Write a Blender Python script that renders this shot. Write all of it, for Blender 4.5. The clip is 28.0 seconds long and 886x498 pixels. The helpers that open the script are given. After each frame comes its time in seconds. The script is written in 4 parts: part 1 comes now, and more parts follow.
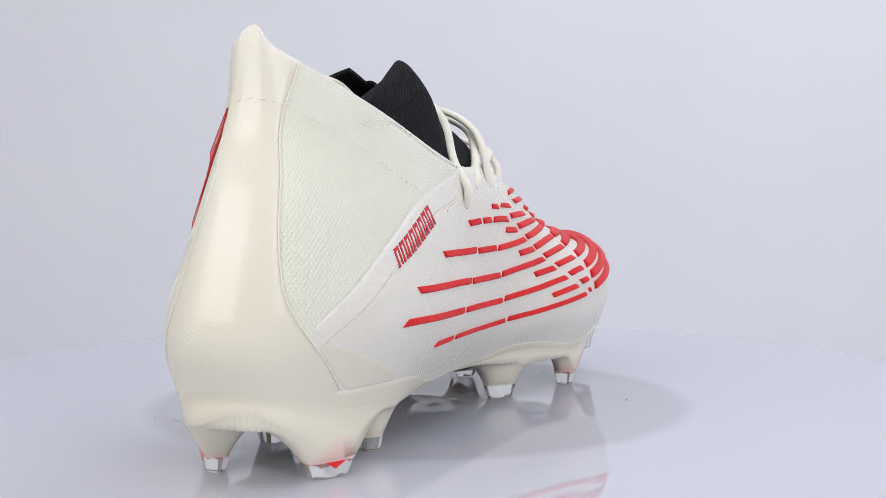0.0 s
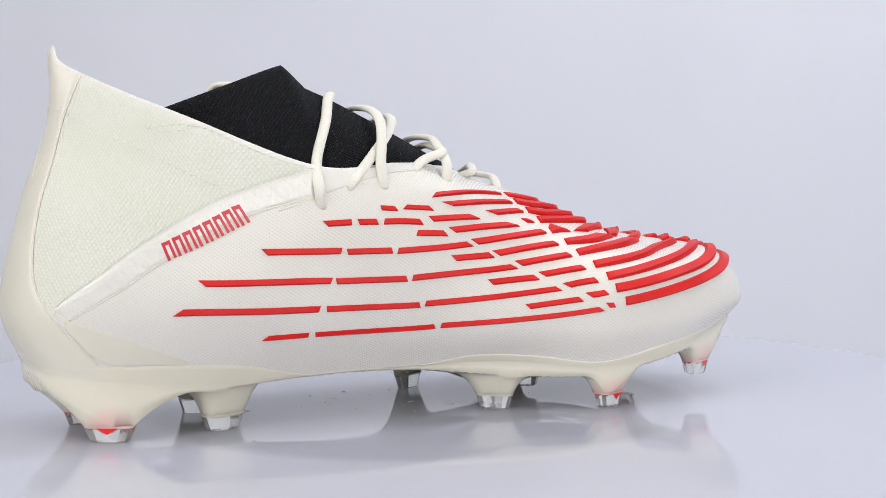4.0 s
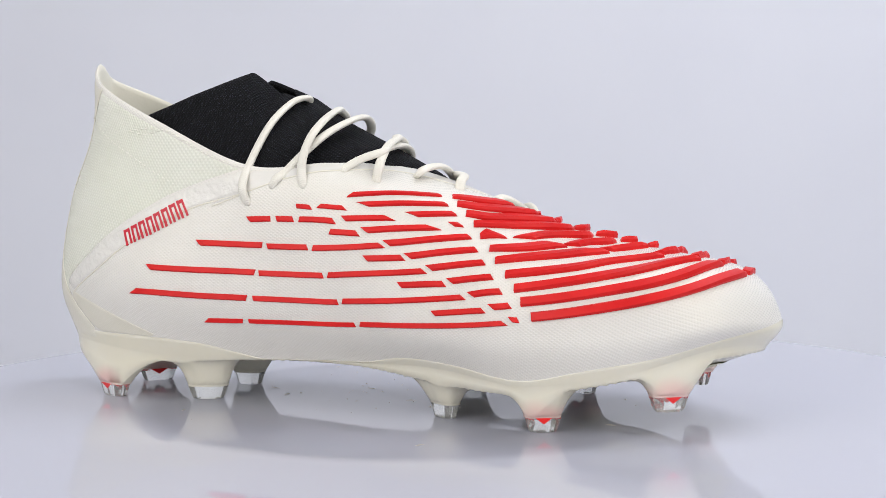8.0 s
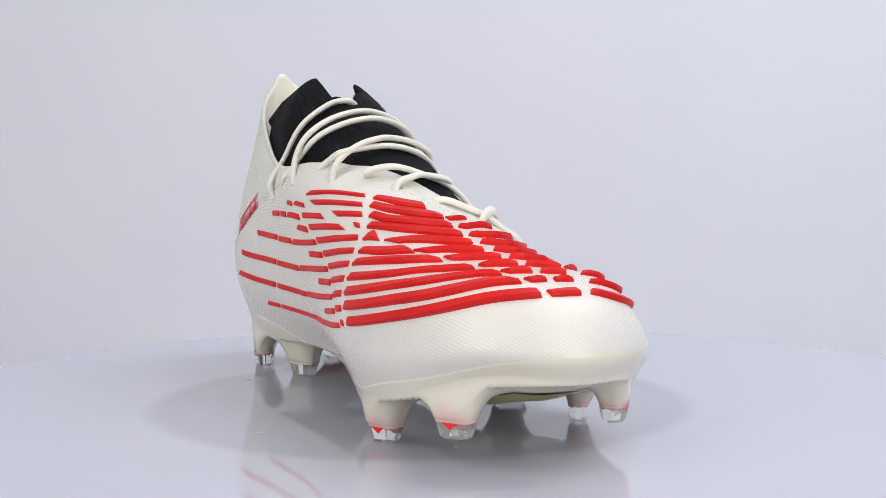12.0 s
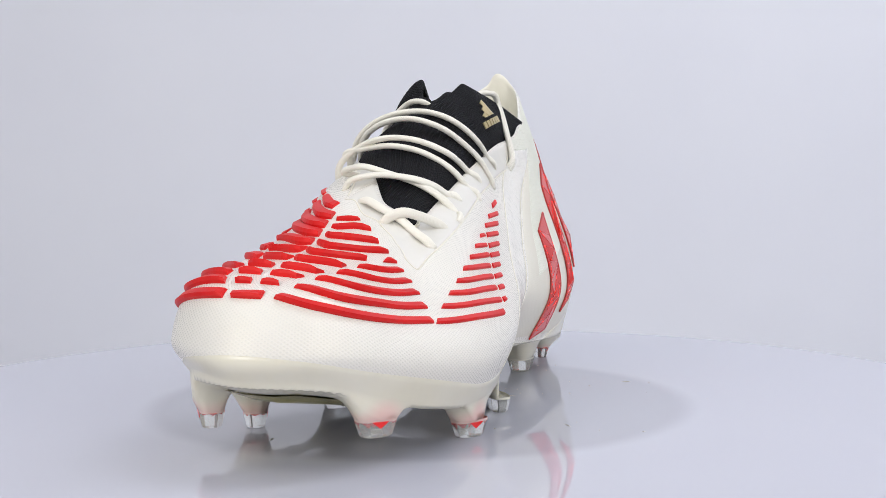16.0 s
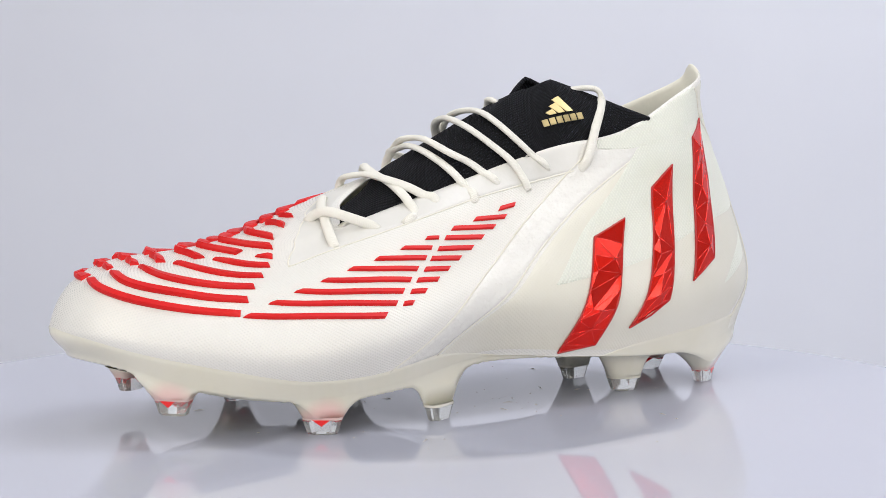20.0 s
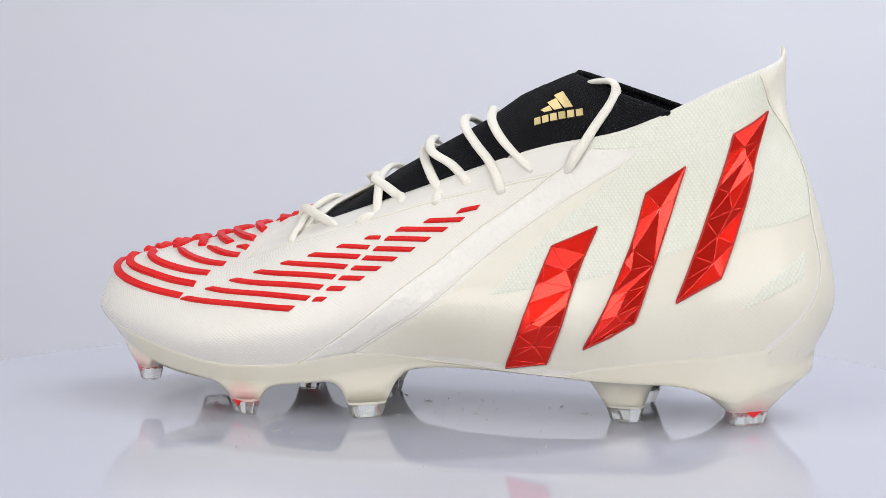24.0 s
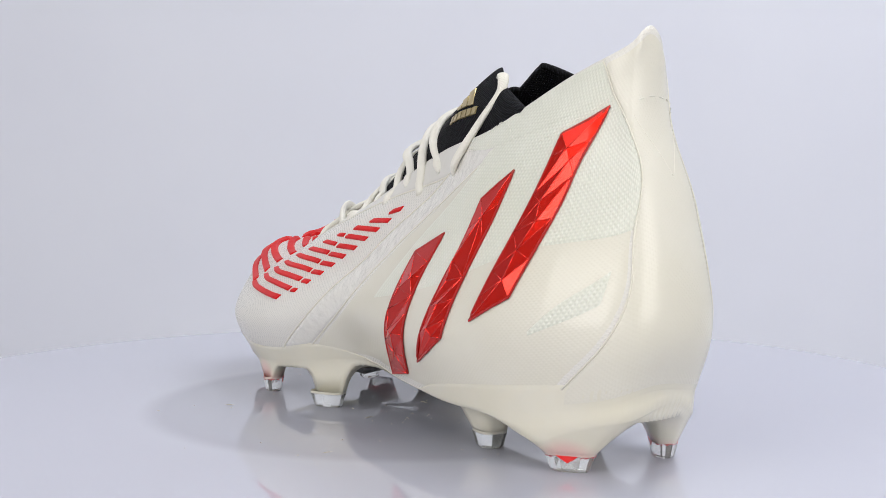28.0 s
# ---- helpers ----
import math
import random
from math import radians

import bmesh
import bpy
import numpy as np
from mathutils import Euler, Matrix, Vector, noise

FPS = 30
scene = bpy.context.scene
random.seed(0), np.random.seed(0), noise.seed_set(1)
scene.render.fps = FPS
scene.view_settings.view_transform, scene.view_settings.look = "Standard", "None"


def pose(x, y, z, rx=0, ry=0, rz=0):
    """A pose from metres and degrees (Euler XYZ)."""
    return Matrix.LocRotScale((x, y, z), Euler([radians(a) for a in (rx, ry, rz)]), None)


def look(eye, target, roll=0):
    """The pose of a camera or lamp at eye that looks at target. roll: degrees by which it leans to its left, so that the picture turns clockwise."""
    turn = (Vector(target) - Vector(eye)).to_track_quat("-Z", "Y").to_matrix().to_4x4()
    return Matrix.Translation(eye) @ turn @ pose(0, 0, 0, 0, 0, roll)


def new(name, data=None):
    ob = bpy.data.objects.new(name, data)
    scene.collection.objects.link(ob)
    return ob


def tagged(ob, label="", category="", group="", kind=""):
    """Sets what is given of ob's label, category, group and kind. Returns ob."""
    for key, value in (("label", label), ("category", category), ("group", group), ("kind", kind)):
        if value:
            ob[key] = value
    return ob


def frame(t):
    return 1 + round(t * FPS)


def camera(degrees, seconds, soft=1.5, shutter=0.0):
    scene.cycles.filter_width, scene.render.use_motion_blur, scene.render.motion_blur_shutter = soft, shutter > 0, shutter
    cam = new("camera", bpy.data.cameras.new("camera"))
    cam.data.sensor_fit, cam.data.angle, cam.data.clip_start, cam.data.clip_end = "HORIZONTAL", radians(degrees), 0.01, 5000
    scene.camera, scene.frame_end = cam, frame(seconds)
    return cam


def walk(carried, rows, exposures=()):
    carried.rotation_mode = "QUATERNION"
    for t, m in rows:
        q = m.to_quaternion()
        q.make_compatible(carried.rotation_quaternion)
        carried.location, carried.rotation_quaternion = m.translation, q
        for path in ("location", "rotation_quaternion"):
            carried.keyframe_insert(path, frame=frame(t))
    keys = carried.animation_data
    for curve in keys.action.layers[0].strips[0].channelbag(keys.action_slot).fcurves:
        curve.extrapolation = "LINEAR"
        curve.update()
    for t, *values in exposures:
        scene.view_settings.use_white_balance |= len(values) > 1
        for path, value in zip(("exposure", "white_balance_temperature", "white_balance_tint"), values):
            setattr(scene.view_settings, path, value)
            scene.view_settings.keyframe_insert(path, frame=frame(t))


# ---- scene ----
import collections

from mathutils.geometry import delaunay_2d_cdt

# camera: fixed on a tripod before the turntable
EYE = Vector((0.0, -0.52, 0.0958))
AIM = Vector((0.01836, 0.99730, -0.0712))
cam = camera(36.02, 28.0, soft=0.6)
walk(cam, [(0.0, look(EYE, EYE + AIM, -0.48)), (28.0, look(EYE, EYE + AIM, -0.48))])

# light: two soft boxes above the sides, two before the table, an unseen lamp added to brighten the backdrop
world = bpy.data.worlds.new("world")
scene.world = world
world.use_nodes = True
world.node_tree.nodes["Background"].inputs[0].default_value = (0.78, 0.83, 1.0, 1)
world.node_tree.nodes["Background"].inputs[1].default_value = 0.38


def area_lamp(name, eye, target, wide, high, watts, colour=(1, 1, 1)):
    data = bpy.data.lights.new(name, "AREA")
    data.shape, data.size, data.size_y, data.energy, data.color = "RECTANGLE", wide, high, watts, colour
    ob = new(name, data)
    ob.matrix_world = look(eye, target)
    return ob


area_lamp("softbox_lamp", (-0.62, -0.30, 1.10), (0, 0, 0.05), 0.9, 0.7, 3.1, (1, 0.978, 0.948))
area_lamp("softbox_lamp", (0.62, -0.30, 1.10), (0, 0, 0.05), 0.9, 0.7, 3.1, (1, 0.978, 0.948))
area_lamp("front_softbox_lamp", (-0.75, -0.80, 0.40), (0, 0, 0.06), 0.7, 0.6, 6.0, (1, 0.968, 0.915))
area_lamp("front_softbox_lamp", (0.62, -0.95, 0.40), (0, 0, 0.06), 0.7, 0.6, 5.9, (1, 0.968, 0.915))
area_lamp("backdrop_fill_lamp", (0.90, 0.30, 1.35), (0.75, 1.0, 0.05), 1.4, 0.3, 12.1, (0.87, 0.905, 1.0))
scene.view_settings.exposure = 0.0


# ---- materials ----
def material(name, colour, rough=0.5, metal=0.0, **more):
    mat = bpy.data.materials.new(name)
    mat.use_nodes = True
    b = mat.node_tree.nodes["Principled BSDF"]
    b.inputs["Base Color"].default_value = (*colour, 1)
    b.inputs["Roughness"].default_value, b.inputs["Metallic"].default_value = rough, metal
    for key, value in more.items():
        b.inputs[key.replace("_", " ")].default_value = value
    return mat


def link(mat, a, out, b, inp):
    mat.node_tree.links.new(a.outputs[out], b.inputs[inp])


def node(mat, kind, **values):
    n = mat.node_tree.nodes.new(kind)
    for key, value in values.items():
        n.inputs[key.replace("_", " ")].default_value = value
    return n


def bsdf(mat):
    return mat.node_tree.nodes["Principled BSDF"]


def mottle(mat, a, b, scale, low=0.35, high=0.65, detail=5.0):
    """Two tones of one colour in soft stains."""
    co = node(mat, "ShaderNodeTexCoord")
    n = node(mat, "ShaderNodeTexNoise", Scale=scale, Detail=detail)
    ramp = node(mat, "ShaderNodeValToRGB")
    ramp.color_ramp.elements[0].position, ramp.color_ramp.elements[1].position = low, high
    ramp.color_ramp.elements[0].color, ramp.color_ramp.elements[1].color = (*a, 1), (*b, 1)
    link(mat, co, "Object", n, "Vector")
    link(mat, n, "Fac", ramp, "Fac")
    link(mat, ramp, "Color", bsdf(mat), "Base Color")
    return ramp


def bump(mat, source, out, strength, distance):
    n = node(mat, "ShaderNodeBump", Strength=strength, Distance=distance)
    link(mat, source, out, n, "Height")
    last = [l for l in mat.node_tree.links if l.to_socket == bsdf(mat).inputs["Normal"]]
    if last:
        mat.node_tree.links.new(last[0].from_socket, n.inputs["Normal"])
    link(mat, n, "Normal", bsdf(mat), "Normal")
    return n


def weave(mat, pitch, strength, depth, turn=45.0, stretch=1.0):
    """Relief of a woven or knitted cloth: two crossing waves on the map in metres."""
    uv = node(mat, "ShaderNodeUVMap")
    maps = []
    for k in (turn, turn - 90):
        m = node(mat, "ShaderNodeMapping")
        m.inputs["Rotation"].default_value = (0, 0, radians(k))
        m.inputs["Scale"].default_value = (1 / pitch, stretch / pitch, 1)
        link(mat, uv, "UV", m, "Vector")
        w = node(mat, "ShaderNodeTexWave", Scale=0.31831, Distortion=0.6, Detail=1.0)
        w.wave_profile = "SIN"
        link(mat, m, "Vector", w, "Vector")
        maps.append(w)
    mul = node(mat, "ShaderNodeMath")
    mul.operation = "MULTIPLY"
    link(mat, maps[0], "Fac", mul, 0)
    link(mat, maps[1], "Fac", mul, 1)
    bump(mat, mul, "Value", strength, depth)
    return mul


def sheen(mat, source, low, high):
    """Threads glossier on their crests."""
    r = node(mat, "ShaderNodeMapRange", To_Min=low, To_Max=high)
    link(mat, source, "Value", r, "Value")
    link(mat, r, "Result", bsdf(mat), "Roughness")


def two_tone(mat, source, low, high):
    """Dark between the stitches, paler on the yarn."""
    ramp = node(mat, "ShaderNodeValToRGB")
    ramp.color_ramp.elements[0].color, ramp.color_ramp.elements[1].color = (*low, 1), (*high, 1)
    link(mat, source, "Value", ramp, "Fac")
    link(mat, ramp, "Color", bsdf(mat), "Base Color")


def crumple(mat, scale, strength, depth):
    """Fine uneven relief."""
    co = node(mat, "ShaderNodeTexCoord")
    n = node(mat, "ShaderNodeTexNoise", Scale=scale, Detail=4.0)
    link(mat, co, "Object", n, "Vector")
    bump(mat, n, "Fac", strength, depth)


def red_feet(mat, places):
    """Red glow of the inlays painted into the milky plastic round some stud tips."""
    co = node(mat, "ShaderNodeTexCoord")
    near = None
    for place in places:
        far = node(mat, "ShaderNodeVectorMath")
        far.operation = "DISTANCE"
        far.inputs[1].default_value = place
        link(mat, co, "Object", far, 0)
        r = node(mat, "ShaderNodeMapRange", From_Min=0.0115, From_Max=0.0045)
        r.interpolation_type = "SMOOTHSTEP"
        link(mat, far, "Value", r, "Value")
        if near:
            top = node(mat, "ShaderNodeMath")
            top.operation = "MAXIMUM"
            mat.node_tree.links.new(near, top.inputs[0])
            mat.node_tree.links.new(r.outputs["Result"], top.inputs[1])
            near = top.outputs["Value"]
        else:
            near = r.outputs["Result"]
    mix = mat.node_tree.nodes.new("ShaderNodeMix")
    mix.data_type = "RGBA"
    b = bsdf(mat).inputs["Base Color"]
    mat.node_tree.links.new(near, mix.inputs[0])
    mat.node_tree.links.new(b.links[0].from_socket, mix.inputs[6])
    mix.inputs[7].default_value = (0.79, 0.53, 0.49, 1)
    mat.node_tree.links.new(mix.outputs[2], b)


def shade_threads(mat, source, low):
    """Weave's shade put into the colour: threads slightly darker in gaps than on crests."""
    r = node(mat, "ShaderNodeMapRange", To_Min=low, To_Max=1.0, From_Max=0.5)
    link(mat, source, "Value", r, "Value")
    mul = node(mat, "ShaderNodeVectorMath")
    mul.operation = "MULTIPLY"
    b = bsdf(mat).inputs["Base Color"]
    mat.node_tree.links.new(b.links[0].from_socket, mul.inputs[0])
    link(mat, r, "Result", mul, 1)
    link(mat, mul, "Vector", bsdf(mat), "Base Color")


M_WHITE = material("pearl_woven_upper", (0.82, 0.81, 0.77), 0.42, Coat_Weight=0.16, Coat_Roughness=0.18)
mottle(M_WHITE, (0.752, 0.741, 0.710), (0.780, 0.770, 0.742), 30)
THREADS = weave(M_WHITE, 0.0013, 0.3, 0.00035, 45.0, 1.5)
sheen(M_WHITE, THREADS, 0.42, 0.10)
shade_threads(M_WHITE, THREADS, 0.97)
crumple(M_WHITE, 1500, 0.22, 0.0003)
bsdf(M_WHITE).inputs["Specular Tint"].default_value = (1.0, 0.90, 0.66, 1)
bsdf(M_WHITE).inputs["Specular IOR Level"].default_value = 0.6
bsdf(M_WHITE).inputs["Coat Tint"].default_value = (1.0, 0.97, 0.88, 1)
M_LINING = material("cream_lining", (0.80, 0.78, 0.68), 0.7)
crumple(M_LINING, 400, 0.3, 0.0004)
M_GLOSS = material("glossy_band", (0.765, 0.75, 0.705), 0.2, Coat_Weight=0.25, Coat_Roughness=0.05)
crumple(M_GLOSS, 420, 0.5, 0.0009)
crumple(M_GLOSS, 150, 0.6, 0.0018)
M_FILM = material("heel_film", (0.81, 0.795, 0.72), 0.5, Coat_Weight=0.45, Coat_Roughness=0.1)
mottle(M_FILM, (0.710, 0.684, 0.580), (0.742, 0.718, 0.628), 25)
weave(M_FILM, 0.0011, 0.18, 0.0003, 45.0)
crumple(M_FILM, 70, 0.3, 0.0014)
crumple(M_FILM, 420, 0.12, 0.0004)
M_KNIT = material("white_knit", (0.80, 0.815, 0.735), 0.75, Sheen_Weight=0.2)
mottle(M_KNIT, (0.750, 0.762, 0.660), (0.788, 0.797, 0.712), 25)
shade_threads(M_KNIT, weave(M_KNIT, 0.0011, 0.5, 0.0004, 45.0, 0.7), 0.93)
M_SOLE = material("milky_sole", (0.80, 0.785, 0.69), 0.2, Subsurface_Weight=0.4, Subsurface_Scale=0.003, Subsurface_Radius=(1.0, 0.95, 0.85))
mottle(M_SOLE, (0.735, 0.704, 0.580), (0.775, 0.748, 0.640), 30)
M_RED = material("red_rubber", (0.64, 0.013, 0.013), 0.45, Specular_IOR_Level=0.22)
mottle(M_RED, (0.60, 0.010, 0.011), (0.67, 0.016, 0.015), 60)
crumple(M_RED, 900, 0.15, 0.0002)
M_PRINT = material("dark_red_print", (0.55, 0.012, 0.03), 0.35)
M_FOIL = material("red_foil", (0.74, 0.02, 0.012), 0.2, 0.78, Coat_Weight=0.4, Coat_Roughness=0.03, Specular_IOR_Level=0.2)
mottle(M_FOIL, (0.76, 0.012, 0.005), (0.86, 0.020, 0.008), 40)
crumple(M_FOIL, 2600, 0.05, 0.0001)
M_CREASE = material("red_foil_crest", (0.86, 0.05, 0.035), 0.16, 0.85, Coat_Weight=0.6, Coat_Roughness=0.04)
M_BORDER = material("dark_red_border", (0.42, 0.014, 0.010), 0.35)
M_INLAY = material("red_inlay", (0.80, 0.018, 0.018), 0.3)
M_BLACK = material("black_knit", (0.006, 0.0065, 0.010), 0.85, Specular_IOR_Level=0.25)
two_tone(M_BLACK, weave(M_BLACK, 0.0010, 1.0, 0.0007, 30.0), (0.002, 0.0024, 0.004), (0.016, 0.017, 0.023))
M_LACE = material("cream_lace", (0.83, 0.81, 0.73), 0.65)
M_THREAD = material("cream_thread", (0.80, 0.79, 0.71), 0.6)
M_HOLE_SHADE = material("hole_shade", (0.48, 0.46, 0.42), 0.9)
M_STRIP = material("smooth_strip", (0.81, 0.795, 0.75), 0.38, Coat_Weight=0.15, Coat_Roughness=0.12)
mottle(M_STRIP, (0.690, 0.677, 0.632), (0.722, 0.708, 0.666), 40)
crumple(M_STRIP, 300, 0.25, 0.0006)
M_SEAM = material("cream_glue_line", (0.78, 0.755, 0.655), 0.4)
M_CLEAR = material("clear_stud_tip", (0.93, 0.94, 0.92), 0.05, IOR=1.4, Transmission_Weight=0.8)
M_GOLD = material("gilt_emblem", (0.62, 0.50, 0.25), 0.28, 0.85)
M_GILT = material("gilt_plate", (0.55, 0.50, 0.22), 0.25, 0.7)
crumple(M_GILT, 80, 0.3, 0.002)
M_WEB = material("smoky_clear_plastic", (0.30, 0.30, 0.29), 0.06, Coat_Weight=0.5, Coat_Roughness=0.05)
mottle(M_WEB, (0.24, 0.24, 0.235), (0.36, 0.36, 0.345), 60)
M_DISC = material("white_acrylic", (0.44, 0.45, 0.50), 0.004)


def dark_circle(mat, centre, radius):
    """Darkens the disc's base colour in a soft-edged circle round the turning axis."""
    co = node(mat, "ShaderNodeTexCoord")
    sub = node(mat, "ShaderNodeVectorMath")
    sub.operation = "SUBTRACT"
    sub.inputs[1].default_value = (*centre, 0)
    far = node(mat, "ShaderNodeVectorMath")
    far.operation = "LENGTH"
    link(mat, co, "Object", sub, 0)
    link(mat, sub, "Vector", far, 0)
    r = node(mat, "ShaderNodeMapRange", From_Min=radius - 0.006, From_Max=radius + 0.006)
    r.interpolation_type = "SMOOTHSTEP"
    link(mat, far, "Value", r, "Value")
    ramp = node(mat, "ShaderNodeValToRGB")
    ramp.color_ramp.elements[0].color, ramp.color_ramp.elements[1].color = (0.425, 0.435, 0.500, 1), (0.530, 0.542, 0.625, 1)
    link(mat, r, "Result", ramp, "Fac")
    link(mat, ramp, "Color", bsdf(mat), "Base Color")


dark_circle(M_DISC, (-0.0083, -0.0085), 0.102)
M_DUST = material("brown_dust", (0.48, 0.44, 0.39), 0.9)
M_ROOM = material("bounce_wall", (0.80, 0.81, 0.84), 0.9)
mottle(M_ROOM, (0.78, 0.79, 0.83), (0.82, 0.83, 0.86), 3)
M_CLOTH = material("backdrop_paper", (0.76, 0.77, 0.82), 0.9)
mottle(M_CLOTH, (0.755, 0.765, 0.82), (0.77, 0.78, 0.83), 6)


def braid(mat):
    """Fine herringbone of a braided lace: lengthwise grooves crossed by slanting threads."""
    uv = node(mat, "ShaderNodeUVMap")
    sep = node(mat, "ShaderNodeSeparateXYZ")
    link(mat, uv, "UV", sep, "Vector")
    tri = node(mat, "ShaderNodeMath")
    tri.operation = "PINGPONG"
    link(mat, sep, "Y", tri, 0)
    tri.inputs[1].default_value = 0.0833
    add = node(mat, "ShaderNodeMath")
    add.operation = "MULTIPLY_ADD"
    link(mat, sep, "X", add, 0)
    add.inputs[1].default_value = 2 * math.pi / 0.0007
    sc = node(mat, "ShaderNodeMath")
    sc.operation = "MULTIPLY"
    link(mat, tri, "Value", sc, 0)
    sc.inputs[1].default_value = 50.0
    link(mat, sc, "Value", add, 2)
    sin = node(mat, "ShaderNodeMath")
    sin.operation = "SINE"
    link(mat, add, "Value", sin, 0)
    bump(mat, sin, "Value", 0.4, 0.00015)


braid(M_LACE)


# ---- mesh helpers ----
def mesh_of(name, verts, faces, smooth=True):
    me = bpy.data.meshes.new(name)
    me.from_pydata([tuple(v) for v in verts], [], faces)
    me.validate()
    if smooth:
        me.shade_smooth()
    return me


def part(name, me, mat, parent, label=""):
    if isinstance(me, bmesh.types.BMesh):
        bm, me = me, bpy.data.meshes.new(name)
        bm.to_mesh(me)
        bm.free()
    me.materials.clear()
    me.materials.append(mat)
    ob = new(name, me)
    ob.parent = parent
    return tagged(ob, label)


def fix_normals(me):
    bm = bmesh.new()
    bm.from_mesh(me)
    bmesh.ops.recalc_face_normals(bm, faces=bm.faces)
    bm.to_mesh(me)
    bm.free()
    return me


def lathe(profile, count=128):
    """A closed body turned about z from (radius, z) pairs."""
    verts, faces, n = [], [], len(profile)
    for k in range(count):
        a = 2 * math.pi * k / count
        verts += [(r * math.cos(a), r * math.sin(a), z) for r, z in profile]
    for k in range(count):
        for i in range(n - 1):
            a, b = k * n + i, (k + 1) % count * n + i
            faces.append((a, b, b + 1, a + 1))
    faces.append([k * n for k in range(count)][::-1])
    faces.append([k * n + n - 1 for k in range(count)])
    return mesh_of("lathe", verts, faces)


# ---- the place ----
def backdrop():
    """Seamless paper that hangs behind the table and sweeps forward under it."""
    path = [(-2.2, -0.62), (0.55, -0.62)]
    path += [(0.55 + 0.45 * math.sin(a), -0.17 - 0.45 * math.cos(a)) for a in np.linspace(0.1, math.pi / 2, 14)]
    path += [(1.0, z) for z in np.linspace(0.0, 2.0, 6)]
    verts = [(x, y, z) for x in (-2.2, 2.2) for y, z in path]
    n = len(path)
    me = mesh_of("backdrop", verts, [(i, i + 1, n + i + 1, n + i) for i in range(n - 1)])
    ob = part("backdrop", me, M_CLOTH, None)
    tagged(ob, "smooth pale grey seamless paper backdrop behind the turntable", "backdrop", kind="structure")


def room():
    # walls and ceiling out of view, added to close the place and bounce light
    def slab(name, lo, hi):
        bm = bmesh.new()
        bmesh.ops.create_cube(bm, size=1)
        for v in bm.verts:
            v.co = [lo[k] if v.co[k] < 0 else hi[k] for k in range(3)]
        return tagged(part(name, bm, M_ROOM, None), "unseen plain grey studio " + name.split("_")[0], name.split("_")[0], kind="structure")
    slab("wall_left", (-2.25, -2.25, -0.7), (-2.21, 1.3, 2.0))
    slab("wall_right", (2.21, -2.25, -0.7), (2.25, 1.3, 2.0))
    slab("wall_back", (-2.25, -2.30, -0.7), (2.25, -2.255, 2.0))
    slab("ceiling", (-2.25, -2.30, 2.005), (2.25, 1.3, 2.05))


def turntable():
    base = tagged(new("turntable"), "glossy white acrylic disc turning on a low round base", "turntable")
    r, h = 0.225, 0.006
    rim = [(0.0005, -h), (r - 0.0005, -h), (r, -h + 0.0005), (r, -0.0012), (r - 0.0003, -0.0004), (r - 0.0012, 0.0), (r / 2, 0.0), (0.0005, 0.0)]
    body = lathe(rim, 576)
    body.shade_flat()
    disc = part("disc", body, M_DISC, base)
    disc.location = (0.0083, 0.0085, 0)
    foot = [(0.0005, -0.04), (0.11, -0.04), (0.115, -0.036), (0.115, -0.012), (0.11, -0.0062), (0.0005, -0.0062)]
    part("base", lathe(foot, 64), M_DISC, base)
    rng, verts, faces = random.Random(5), [], []
    for k in range(60):
        a, d, q, n = rng.uniform(0, 6.28), 0.01 + 0.10 * rng.random() ** 1.5, rng.uniform(0, 6.28), len(verts)
        x, y, l, w = d * math.cos(a) - 0.02, d * math.sin(a), rng.choice((0.0002, 0.0003, 0.0004, 0.0006, 0.0020)), 0.00010
        cx, sx = math.cos(q), math.sin(q)
        verts += [(x + l * cx - w * sx, y + l * sx + w * cx, 0.0001), (x - l * cx - w * sx, y - l * sx + w * cx, 0.0001),
                  (x - l * cx + w * sx, y - l * sx - w * cx, 0.0001), (x + l * cx + w * sx, y + l * sx - w * cx, 0.0001), (x, y, 0.0004)]
        faces += [(n + i, n + (i + 1) % 4, n + 4) for i in range(4)]
    dust = part("dust", mesh_of("dust", verts, faces, False), M_DUST, base, "faint brown specks and scuffs on the disc")
    tagged(dust, kind="stuff")
    return base


def table():
    bm = bmesh.new()
    bmesh.ops.create_cube(bm, size=1)
    for v in bm.verts:
        v.co = (v.co.x * 0.5, v.co.y * 0.5, -0.040 - (0.58 if v.co.z < 0 else 0))
    bmesh.ops.bevel(bm, geom=bm.edges[:], offset=0.01, segments=2)
    tagged(part("plinth", bm, M_CLOTH, None), "plain white plinth that carries the turntable", "plinth")


backdrop()
room()
table()
turntable_disc = turntable()


# ---- the boot ----
MM = 0.001


